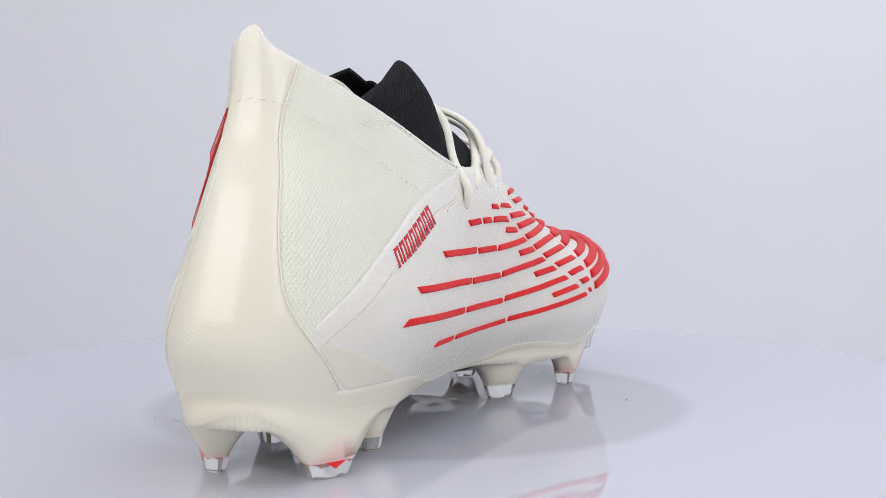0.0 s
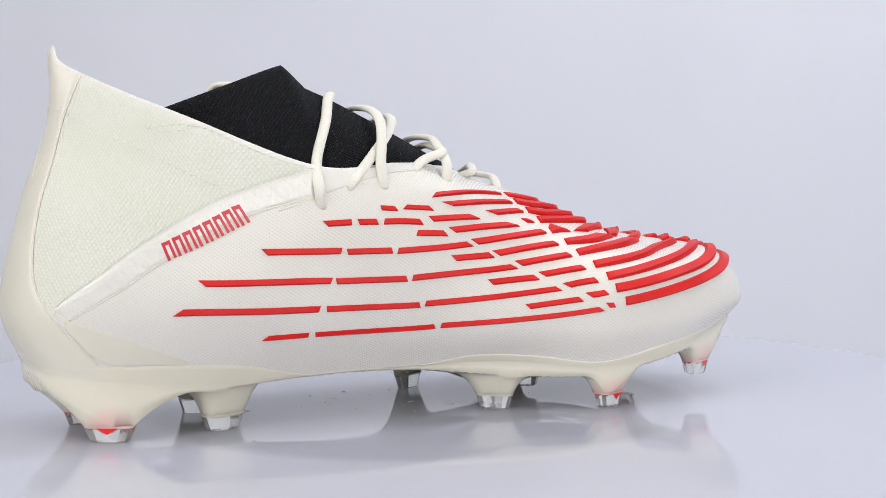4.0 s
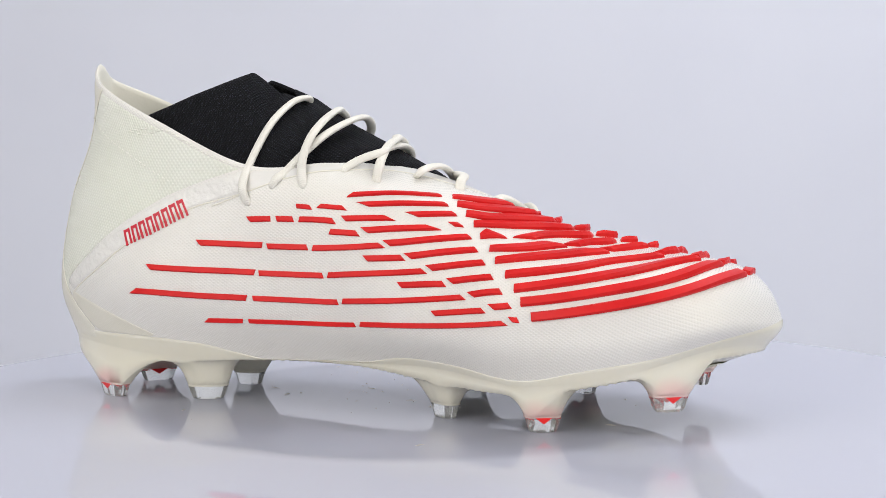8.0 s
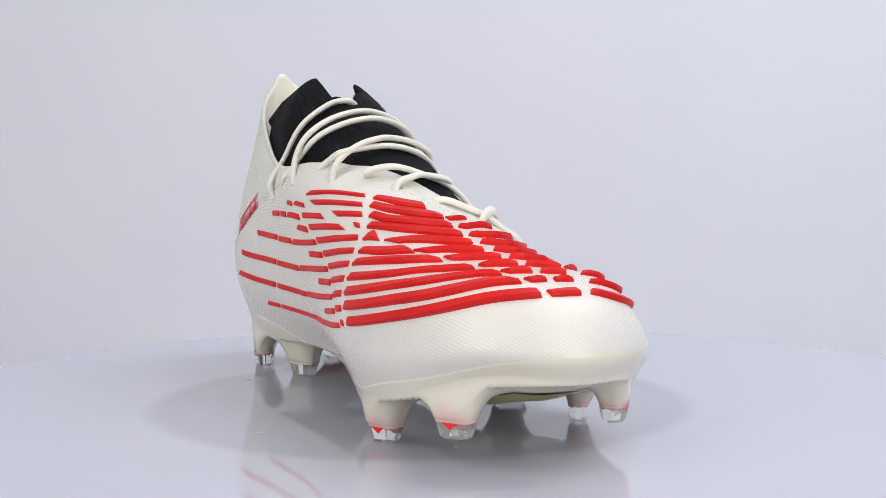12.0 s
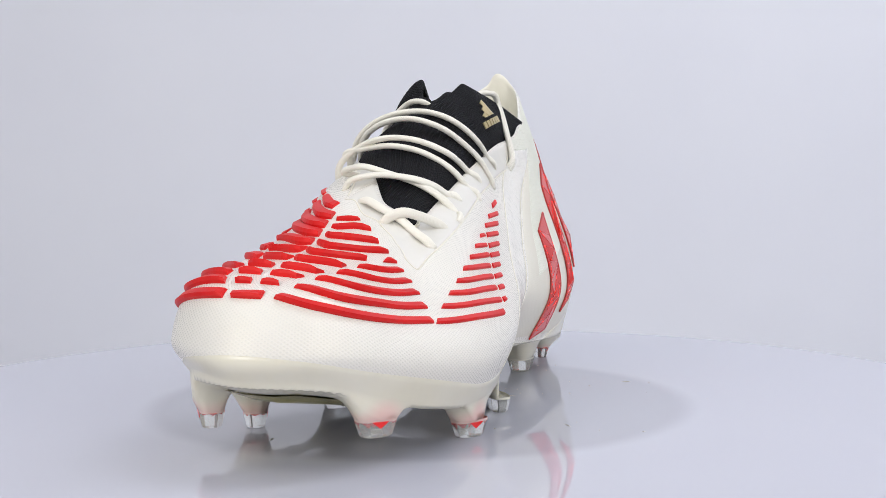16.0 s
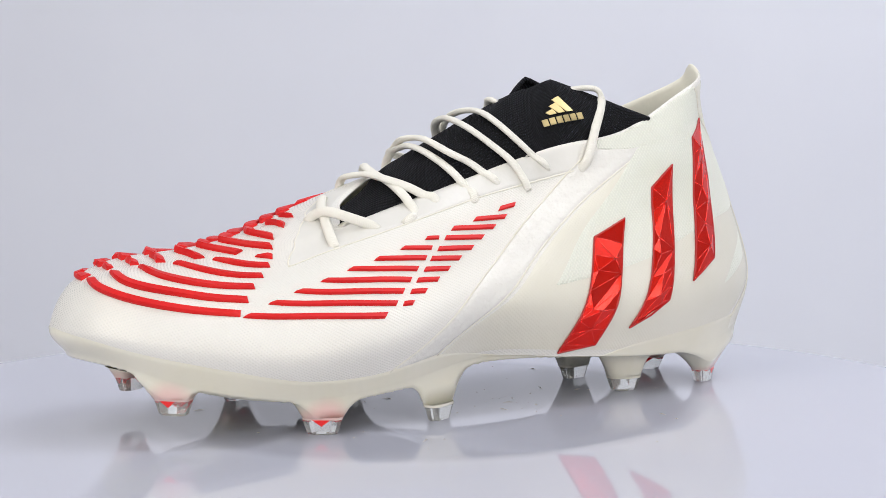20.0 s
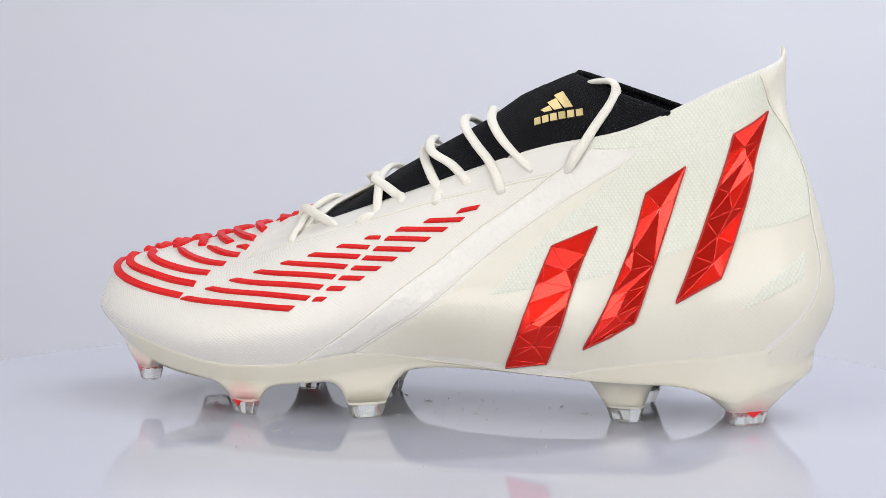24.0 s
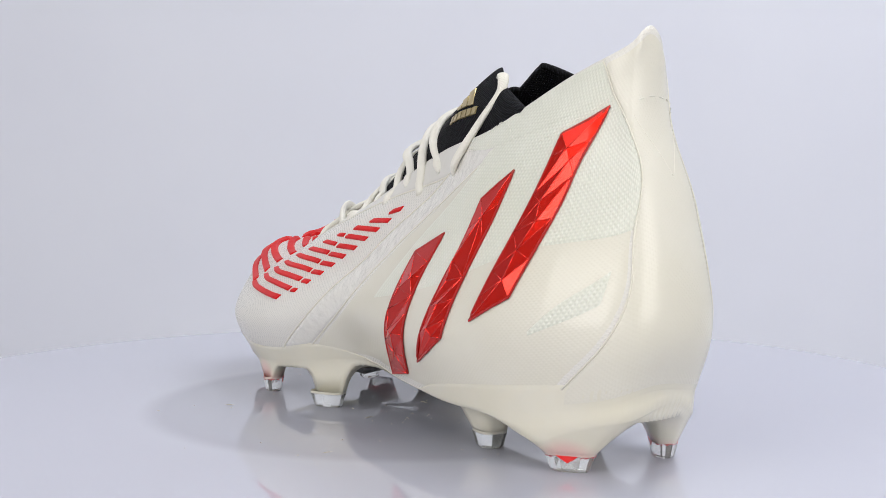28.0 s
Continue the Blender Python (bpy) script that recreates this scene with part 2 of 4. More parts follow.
def glide(points, at, closed=False, knots=None):
    """Smooth curve through points (Hermite with centred slopes), taken at the knot values in at."""
    p = np.asarray(points, float)
    k = np.arange(len(p), dtype=float) if knots is None else np.asarray(knots, float)
    if closed:
        span = k[-1] + 1 - k[0]
        p = np.concatenate([p[-2:], p, p[:3]])
        k = np.concatenate([k[-2:] - span, k, k[:3] + span])
    m = np.empty_like(p)
    m[1:-1] = (p[2:] - p[:-2]) / (k[2:] - k[:-2])[:, None]
    m[0], m[-1] = (p[1] - p[0]) / (k[1] - k[0]), (p[-1] - p[-2]) / (k[-1] - k[-2])
    at = np.asarray(at, float)
    i = np.clip(np.searchsorted(k, at, side="right") - 1, 0, len(k) - 2)
    h = (k[i + 1] - k[i])[:, None]
    s = ((at - k[i]) / h[:, 0])[:, None]
    return ((2 * s**3 - 3 * s**2 + 1) * p[i] + (s**3 - 2 * s**2 + s) * h * m[i]
            + (3 * s**2 - 2 * s**3) * p[i + 1] + (s**3 - s**2) * h * m[i + 1])


# outline of the last in millimetres, from the heel round the outer side to the toe and back on the inner side:
# the sole's edge, the swell, the shoulder, the crown and the collar or throat
EDGE = [(-146, -15, 26), (-137, -34, 23), (-115, -40, 20), (-85, -38, 17), (-50, -32, 18), (-10, -30, 19), (25, -34, 19), (58, -40, 16),
        (90, -37, 20), (119, -22, 29), (132, 3, 28), (119, 27, 26), (90, 42, 16), (55, 47, 12), (20, 41, 15), (-15, 27.6, 20),
        (-50, 27, 18), (-85, 25, 16), (-115, 17.5, 16), (-141, 1.6, 21)]
SWELL = [(-152.5, -15, 45), (-144, -35, 44), (-120, -46.5, 44), (-90, -49, 42), (-55, -44, 38), (-12, -39, 34), (25, -43, 33), (62, -46, 32),
         (97, -40, 35), (125, -24, 39), (137, 4, 37), (124, 30, 37), (93, 47, 32), (60, 54, 29), (22, 48.5, 33), (-15, 37.2, 40),
         (-50, 34, 40), (-88, 30.7, 40), (-120, 20.5, 45), (-147, 2, 45)]
SHOULDER = [(-145, -15, 80), (-139, -33, 78), (-117, -44, 74), (-89, -48, 66), (-53, -46, 62), (-12, -43, 58), (24, -42, 54), (60, -43.3, 52.8),
            (93, -34.5, 54.2), (115, -18, 56.5), (125, 4, 54), (112, 25, 54), (82, 36, 47.5), (50, 43, 46), (14, 36.5, 52), (-20, 28.6, 59),
            (-50, 24.8, 65), (-86, 18.9, 74), (-117, 9.5, 80), (-139, -5, 80)]
CROWN = [(-135.3, -14.5, 108), (-132.5, -27.7, 104), (-116, -38, 98), (-90, -43, 88), (-51, -45, 79), (-13, -42.5, 80), (18, -34, 78), (45, -18, 74.5),
         (71, -8, 65.3), (84, 0, 63), (87, 6, 62), (77, 17, 59.7), (61, 25, 57), (38, 29.5, 61), (6, 26, 69), (-25, 19, 77),
         (-51, 14, 83), (-85, 12.5, 92), (-116, 3.5, 101), (-130.9, -9.6, 106)]
COLLAR = [(-134.1, -20.8, 131.8), (-131.4, -26.2, 126), (-118, -33, 119), (-92, -39, 108), (-49, -43, 91), (-18, -37, 92), (0, -21.5, 91.5), (17.5, -9.2, 86),
          (31, 1, 78.4), (34, 7.5, 75), (36, 13.5, 71.2), (36, 17, 69), (27.5, 15, 71.6), (14, 13.3, 76), (-3, 12.5, 81.5), (-27, 11.5, 89.5),
          (-52, 9.5, 97), (-84, 8, 103), (-116, -3, 118), (-133.1, -12.8, 126)]
NU, NV = 200, 48
U_AT = np.arange(NU) * 20 / NU
V_AT = np.linspace(0, 1, NV + 1)


def last_grid():
    rings = [glide(c, U_AT, True) for c in (EDGE, SWELL, SHOULDER, CROWN, COLLAR)]
    grid = np.empty((NU, NV + 1, 3))
    for i in range(NU):
        grid[i] = glide([r[i] for r in rings], V_AT, knots=(0, 0.22, 0.5, 0.77, 1.0))
    return grid


def grid_faces(nu, nv, closed=True):
    faces = []
    for i in range(nu if closed else nu - 1):
        for j in range(nv - 1):
            a, b = i * nv + j, (i + 1) % nu * nv + j
            faces.append((a, b, b + 1, a + 1))
    return faces


def grid_normals(g):
    du = np.roll(g, -1, 0) - np.roll(g, 1, 0)
    dv = np.gradient(g, axis=1)
    n = np.cross(du, dv)
    return n / (np.linalg.norm(n, axis=2, keepdims=True) + 1e-9)


G = last_grid()
N = grid_normals(G)


# the black knit sock: columns across from the outer base over the crown to the inner base, stations from the ankle to the throat's tip
SOCK_OUT = [(-97, -34.5, 103), (-97, -33.6, 107), (-96.5, -32.5, 110.8), (-79, -39, 95), (-79, -35.5, 107.5), (-79, -31, 117.6), (-57, -41, 87), (-57, -35, 114),
            (-57, -24, 125.6), (-48, -41, 84), (-48, -33.5, 107), (-47.5, -20, 117.6), (-40, -41, 84), (-40, -34, 101.5), (-40, -20, 113.5)]
SOCK_IN = [(-96, 2.5, 109), (-96, 4, 106), (-96, 3, 101), (-78.5, 0, 115.8), (-78.5, 5, 107), (-78, 6.5, 97), (-60, -7.5, 123.6), (-58, 5.5, 110),
           (-57, 9, 90), (-49, -7.5, 119.6), (-48, 5.5, 107), (-48, 10.5, 88), (-40, -5, 115), (-40, 6.5, 102), (-40, 11.5, 87)]
SOCK_MID = [(-60, -13, 109), (-58, -13, 109), (-50, -13, 111), (-45, -13, 115.2), (-40, -13, 115)]
SOCK_FRONT = [(-24, -37, 86), (-24, -32, 98), (-24, -20, 106), (-24, -10, 106.5), (-24, 0, 103), (-24, 7, 96), (-24, 11.5, 84),
              (-5, -29, 87), (-5, -25, 93), (-5, -16, 96.5), (-5, -7, 96.5), (-5, 3, 93), (-5, 9, 87), (-5, 13, 76),
              (10, -15, 86), (10, -12, 88.5), (10, -8, 89), (10, -1, 87), (10, 6, 83.5), (10, 10.5, 79), (10, 13.5, 70),
              (24, -6, 76), (24, -2.5, 78.5), (24, 1, 78), (24, 5, 76.5), (24, 9, 74.8), (24, 13, 72.4), (24, 16, 68)]


def sock_grid(ns=91, nw=60):
    rows = []
    for k in range(5):
        rows.append(SOCK_OUT[3 * k:3 * k + 3] + [SOCK_MID[k]] + SOCK_IN[3 * k:3 * k + 3])
    for k in range(4):
        rows.append(SOCK_FRONT[7 * k:7 * k + 7])
    rows.append([(41, 6 + 2 * k, 72 - 1.3 * k) for k in range(7)])
    net = np.array(rows, float)
    s = np.linspace(0, len(rows) - 1, ns)
    along = np.stack([glide(net[:, c], s) for c in range(7)], axis=1)
    # the cut edges of the two flaps run straight to sharp corners
    for c in (2, 4):
        straight = np.stack([np.interp(s, np.arange(len(rows)), net[:, c, k]) for k in range(3)], axis=1)
        along[:, c] = 0.12 * along[:, c] + 0.88 * straight
    w = np.linspace(0, 6, nw + 1)
    return np.stack([glide(along[i], w) for i in range(ns)]), s, w


# ribs of the outer quarter: width, height, slants of its ends, way along the last
RIBS_REAR = [
    (2.3, 0.9, -0.9, 0, ((4.13, 0.652), (4.25, 0.658), (4.37, 0.662))),
    (2.3, 0.9, -0.4, 0.4, ((4.42, 0.662), (4.51, 0.662), (4.6, 0.661))),
    (2.3, 0.9, 0.2, 0.8, ((4.65, 0.661), (4.83, 0.661), (5.02, 0.658))),
    (1.9, 0.8, -0.3, 0.8, ((4.62, 0.729), (4.7, 0.724), (4.78, 0.719))),
    (1.9, 0.8, 0.9, 1.2, ((4.85, 0.726), (4.99, 0.721), (5.14, 0.719))),
    (2.4, 0.9, -1, -0.3, ((3.6, 0.492), (3.96, 0.505), (4.3, 0.52))),
    (2.3, 0.9, -0.3, 0.3, ((4.34, 0.517), (4.54, 0.526), (4.74, 0.534))),
    (2.3, 1.0, 0.3, 1.2, ((4.78, 0.533), (5.14, 0.555), (5.53, 0.584))),
    (2.3, 0.9, 0.3, 0.9, ((4.96, 0.612), (5.11, 0.614), (5.27, 0.617))),
]

# long low ribs of the outer side: width, height, slants of its ends, way along the last
RIBS_LOW = [
    (2.4, 0.9, -1.2, -0.4, ((3.01, 0.346), (3.66, 0.369), (4.24, 0.392))),
    (2.3, 0.9, -0.2, 0.3, ((4.27, 0.391), (4.57, 0.406), (4.88, 0.421))),
    (2.3, 1.0, 0.3, 1.2, ((4.92, 0.425), (5.43, 0.464), (5.99, 0.506))),
    (2.4, 0.9, 1.5, -0.3, ((2.77, 0.233), (3.52, 0.253), (4.16, 0.279))),
    (2.2, 0.9, -0.2, 0.3, ((4.21, 0.281), (4.6, 0.3), (5.01, 0.318))),
    (2.2, 1.0, 0.3, 1.2, ((5.05, 0.324), (5.73, 0.364), (6.4, 0.411))),
    (2.0, 0.8, 1.2, -0.3, ((3.63, 0.155), (3.85, 0.163), (4.06, 0.172))),
    (1.9, 0.8, -0.2, 0.3, ((4.11, 0.174), (4.62, 0.199), (5.16, 0.224))),
    (2.0, 1.0, 0.3, 1.2, ((5.21, 0.229), (6.03, 0.258), (6.82, 0.308))),
]

# ribs between the two slanting gaps: width, height, slants of its ends, way along the last
RIBS_MIDDLE = [
    (2.0, 1.0, 1.2, 0.8, ((5.2, 0.784), (5.75, 0.808), (6.29, 0.815))),
    (2.2, 1.1, -2.4, 0.8, ((5.33, 0.74), (5.82, 0.76), (6.3, 0.77))),
    (2.3, 1.1, -0.9, 2.0, ((5.11, 0.672), (5.37, 0.683), (5.64, 0.693))),
    (2.4, 1.1, -2.2, 0.8, ((5.87, 0.714), (6.12, 0.724), (6.36, 0.73))),
    (2.5, 1.2, -1.2, 2.4, ((5.33, 0.632), (5.72, 0.656), (6.11, 0.672))),
    (1.9, 1.0, -1.4, 1.2, ((6.29, 0.688), (6.35, 0.688), (6.41, 0.687))),
    (2.6, 1.2, -1.2, 0.7, ((5.57, 0.593), (6.04, 0.626), (6.49, 0.647))),
    (2.4, 1.0, -0.9, 0.9, ((5.33, 0.52), (5.54, 0.534), (5.76, 0.548))),
    (2.6, 1.2, -1.2, 0.6, ((5.8, 0.555), (6.18, 0.584), (6.56, 0.603))),
]

# lower ribs between the slanting gaps: width, height, slants of its ends, way along the last
RIBS_MIDDLE_LOW = [
    (2.6, 1.2, -1.2, 0.6, ((6.03, 0.519), (6.34, 0.542), (6.64, 0.559))),
    (2.4, 1.0, -0.9, 0.9, ((5.7, 0.43), (5.95, 0.447), (6.2, 0.461))),
    (2.5, 1.2, -1.2, 0.6, ((6.25, 0.474), (6.49, 0.493), (6.72, 0.507))),
    (2.5, 1.2, -1.2, 0.6, ((6.47, 0.424), (6.63, 0.44), (6.8, 0.449))),
    (2.2, 1.0, -0.9, 0.9, ((6.07, 0.32), (6.34, 0.341), (6.61, 0.36))),
    (2.4, 1.1, -1.2, 0.6, ((6.68, 0.377), (6.78, 0.382), (6.88, 0.389))),
    (2.0, 0.9, -1.0, 0.5, ((6.87, 0.325), (6.92, 0.324), (6.96, 0.323))),
]

# raised ribs from the main gap over the crown, by their lower edges: width, height, slants of its ends, way along the last
RIBS_CROWN = [
    (2.9, 1.92, 0, 0.9, ((6.4, 0.801), (6.9, 0.792), (7.24, 0.826))),
    (3.3, 2.28, 0, 0.4, ((6.4, 0.762), (6.74, 0.752), (7.2, 0.771), (7.58, 0.834))),
    (3.43, 2.4, 0, 0.4, ((6.46, 0.721), (6.82, 0.713), (7.33, 0.747), (7.76, 0.818))),
    (3.43, 2.4, 0, 0.4, ((6.53, 0.681), (7.06, 0.694), (7.5, 0.735), (7.98, 0.806))),
    (3.04, 1.8, 0, 2.4, ((6.59, 0.639), (6.74, 0.646), (6.9, 0.649))),
    (3.43, 2.4, -2.1, 0.4, ((7.19, 0.659), (7.71, 0.722), (8.22, 0.786))),
    (3.17, 2.04, 0, 2.0, ((6.68, 0.597), (7.14, 0.611), (7.53, 0.649))),
    (3.43, 2.4, -1.6, 0.4, ((7.67, 0.666), (7.94, 0.707), (8.53, 0.758))),
    (3.3, 2.16, 0, 1.8, ((6.74, 0.554), (7.39, 0.589), (7.76, 0.623), (8.02, 0.65))),
]

# raised ribs of the outer toe, by their lower edges: width, height, slants of its ends, way along the last
RIBS_FRONT = [
    (3.43, 2.4, -1.2, 0.4, ((8.08, 0.667), (8.53, 0.696), (9.03, 0.717))),
    (3.43, 2.16, 0, 1.6, ((6.84, 0.501), (7.55, 0.536), (8.05, 0.58), (8.73, 0.602))),
    (3.3, 2.52, -0.7, 0.4, ((8.8, 0.628), (9.1, 0.644), (9.46, 0.665))),
    (3.43, 2.16, 0, 1.1, ((6.92, 0.443), (7.65, 0.478), (8.34, 0.513), (9.2, 0.554))),
    (3.17, 2.4, -0.7, 0.4, ((9.28, 0.581), (9.46, 0.599), (9.68, 0.613))),
    (3.43, 2.16, 0, 1.0, ((6.98, 0.383), (7.86, 0.414), (8.65, 0.445), (9.45, 0.516))),
    (2.9, 2.16, -0.6, 0.3, ((9.56, 0.534), (9.68, 0.543), (9.82, 0.554))),
    (3.3, 2.04, 0, 0.3, ((7.08, 0.316), (8.03, 0.348), (8.79, 0.381), (9.65, 0.455))),
    (3.04, 1.92, -0.3, 0, ((9.76, 0.465), (9.98, 0.474), (10.2, 0.473))),
]

# raised ribs on the inner half of the toe, by their lower edges: width, height, slants of its ends, way along the last
RIBS_INNER_CROWN = [
    (2.9, 1.92, 0, 1.2, ((7.7, 0.85), (7.98, 0.89), (8.4, 0.922))),
    (3.3, 2.28, 0.2, 0.8, ((7.86, 0.838), (8.54, 0.886), (9.64, 0.918))),
    (3.43, 2.35, 0.4, 0.6, ((8.08, 0.822), (9.12, 0.856), (10.62, 0.886))),
    (3.43, 2.35, 0.4, 0.5, ((8.36, 0.8), (9.86, 0.82), (11.3, 0.844))),
    (3.43, 2.35, 0.4, -0.4, ((8.72, 0.769), (10.24, 0.782), (11, 0.786))),
    (2.9, 1.68, 1.2, 0.2, ((11.34, 0.794), (11.52, 0.798), (11.72, 0.798))),
    (3.43, 2.35, 0.4, -0.4, ((9.19, 0.731), (10.29, 0.733), (10.75, 0.717))),
    (3.17, 1.92, 1.1, 0.2, ((10.97, 0.731), (11.43, 0.731), (11.95, 0.749))),
    (3.3, 2.4, 0.4, -0.4, ((9.61, 0.679), (10.19, 0.676), (10.54, 0.651))),
]

# ribs of the inner toe, by their lower edges: width, height, slants of its ends, way along the last
RIBS_INNER_TOE = [
    (3.3, 1.92, 1.0, 0.2, ((10.81, 0.656), (11.44, 0.64), (12.12, 0.667))),
    (3.17, 2.28, 0.4, -0.4, ((9.83, 0.623), (10.21, 0.619), (10.37, 0.606))),
    (3.3, 1.92, 1.0, 0.2, ((10.64, 0.592), (11.34, 0.532), (12.2, 0.569))),
    (2.9, 2.16, 0.2, 0.6, ((9.95, 0.56), (10.13, 0.559), (10.29, 0.551))),
    (3.3, 1.92, 0.8, 0.2, ((10.49, 0.532), (11.09, 0.456), (11.71, 0.462), (12.25, 0.478))),
    (3.17, 1.92, 0.4, 0, ((10.34, 0.474), (10.86, 0.406), (11.41, 0.381), (12.25, 0.398))),
]

# ribs of the inner side: width, height, slants of its ends, way along the last
RIBS_INNER_SIDE = [
    (2.6, 1.0, 1, -0.8, ((12.29, 0.41), (13.01, 0.411), (13.74, 0.34))),
    (2.4, 1.0, 1.2, -0.6, ((12.46, 0.492), (13.14, 0.469), (13.83, 0.386))),
    (2.4, 1.0, 1.2, -0.6, ((12.66, 0.563), (13.28, 0.516), (13.88, 0.439))),
    (2.3, 1.0, 1.2, -0.6, ((12.9, 0.617), (13.43, 0.559), (13.94, 0.488))),
    (2.2, 1.0, 1.2, -0.6, ((13.17, 0.655), (13.59, 0.595), (14, 0.536))),
    (2.1, 1.0, 1.2, -0.6, ((13.45, 0.672), (13.76, 0.626), (14.08, 0.583))),
    (1.9, 0.9, 1.2, -0.5, ((13.73, 0.687), (13.93, 0.657), (14.13, 0.63))),
    (1.7, 0.9, 1, -0.4, ((14.01, 0.699), (14.11, 0.687), (14.2, 0.676))),
]

# short ribs of the inner side: width, height, slants of its ends, way along the last
RIBS_INNER_SHORT = [
    (2.1, 0.9, 0.7, -0.8, ((13.89, 0.376), (13.96, 0.371), (14.02, 0.365))),
    (2.2, 0.9, 0.7, -0.8, ((13.95, 0.428), (14.05, 0.418), (14.15, 0.407))),
    (2.1, 0.9, 0.7, -0.8, ((14, 0.478), (14.14, 0.464), (14.28, 0.448))),
    (2.1, 0.9, 0.7, -0.9, ((14.07, 0.525), (14.23, 0.507), (14.4, 0.487))),
    (2.1, 0.9, 0.7, -0.9, ((14.13, 0.573), (14.33, 0.549), (14.53, 0.524))),
    (2.1, 0.9, 0.7, -0.9, ((14.2, 0.615), (14.44, 0.587), (14.68, 0.559))),
    (2.1, 0.9, 0.7, -1, ((14.27, 0.664), (14.54, 0.63), (14.81, 0.598))),
    (2.1, 0.9, 1, -1, ((14.35, 0.705), (14.65, 0.668), (14.97, 0.633))),
    (2.0, 0.9, 1.2, -1, ((14.65, 0.714), (14.89, 0.69), (15.14, 0.669))),
    (1.9, 0.9, 1.2, -0.9, ((15.02, 0.725), (15.16, 0.723), (15.3, 0.722))),
]

# the three slanting foils: front and rear edge of each, from the top down
FOILS = [
    ((18.19, 0.751), (18.02, 0.568), (17.85, 0.433), (17.69, 0.331), (17.53, 0.233)),
    ((18.9, 0.805), (18.53, 0.65), (18.33, 0.496), (18.15, 0.379), (17.98, 0.277)),
    ((17.22, 0.559), (17.12, 0.431), (16.99, 0.336), (16.85, 0.237), (16.66, 0.111)),
    ((17.61, 0.645), (17.49, 0.491), (17.37, 0.387), (17.25, 0.297), (17.13, 0.197)),
    ((16.34, 0.44), (16.25, 0.345), (16.16, 0.247), (16.04, 0.135), (15.87, 0.015)),
    ((16.75, 0.473), (16.63, 0.381), (16.54, 0.288), (16.45, 0.176), (16.3, 0.047)),
]

# the glossy band: upper and lower edge, from the heel up to the throat and along it
BAND = [
    ((1.35, 0.232), (1.98, 0.348), (2.53, 0.493), (3.1, 0.659), (3.58, 0.809), (4.01, 0.985)),
    ((1.57, 0.2), (2.19, 0.299), (2.68, 0.429), (3.17, 0.571), (3.62, 0.699), (4.04, 0.814)),
]

# the inner band from the ankle down to the ball: front and rear edge
BAND_INNER = [
    ((16.56, 0.928), (15.97, 0.741), (15.34, 0.582), (14.88, 0.395), (14.48, 0.212), (13.8, 0.067)),
    ((17.41, 0.841), (16.78, 0.715), (16.17, 0.587), (15.57, 0.43), (15.06, 0.219), (14.36, 0.078)),
]

# heel seams, outer and inner, from the collar down
SEAMS = [
    ((1.58, 0.997), (1.09, 0.795), (1.01, 0.609), (0.97, 0.448), (1.09, 0.315), (1.44, 0.189), (1.77, 0.063)),
    ((18.54, 0.991), (19.0, 0.825), (19.68, 0.7), (19.82, 0.592), (19.4, 0.439), (19.29, 0.31), (18.98, 0.185), (18.58, 0.065)),
]

# smooth film wedge above the heel plate, outer side: upper and lower edge; knit sliver by the inner heel seam
WEDGE = [
    ((1.46, 0.21), (2.05, 0.167), (2.46, 0.124), (2.87, 0.076)),
    ((1.47, 0.19), (1.8, 0.06), (2.3, 0.06), (2.83, 0.071)),
    ((18.18, 0.192), (18.52, 0.282), (19.1, 0.374)),
    ((18.19, 0.187), (18.52, 0.22), (18.92, 0.269)),
]

# V-shaped seam under the heel tab
HEEL_V = [
    ((1.01, 0.74), (0.76, 0.656), (0.54, 0.584)),
    ((0.54, 0.584), (0.32, 0.668), (-0.09, 0.752)),
]

# stitch line below the heel tab, and the seam of the inner panel
HEEL_TAB = [
    ((1.29, 0.844), (0.87, 0.834), (0.37, 0.815), (0.07, 0.795)),
    ((17.13, 0.832), (16.64, 0.617), (16.14, 0.465), (15.7, 0.274)),
    ((15.7, 0.269), (16.76, 0.363), (17.82, 0.383), (19.09, 0.405)),
]

# stitched lines of the ankle, outer and inner
STITCHES = [
    ((1.19, 0.84), (2.04, 0.811), (2.73, 0.794), (3.27, 0.757)),
    ((2.51, 0.9), (3.12, 0.984), (3.5, 0.979), (3.97, 0.985)),
    ((2.54, 0.9), (2.81, 0.919), (3.05, 0.969)),
    ((18.88, 0.836), (18.31, 0.787), (17.86, 0.752)),
    ((17.44, 0.827), (17.18, 0.994), (16.89, 0.957)),
]

# edge of the pale triangle in front of the throat and the eyelet strips
GUSSET = [
    ((7.14, 0.874), (7.52, 0.92), (8.7, 0.945), (9.62, 0.944), (10.6, 0.928), (11.54, 0.872), (11.9, 0.82), (12.24, 0.748)),
    ((12.24, 0.748), (12.5, 0.793), (12.84, 0.812), (13.32, 0.825), (14.5, 0.838), (15.3, 0.825), (16.33, 0.811)),
    ((3.72, 0.7), (4.4, 0.907), (5.26, 0.949), (6.3, 0.947), (7.08, 0.886)),
]

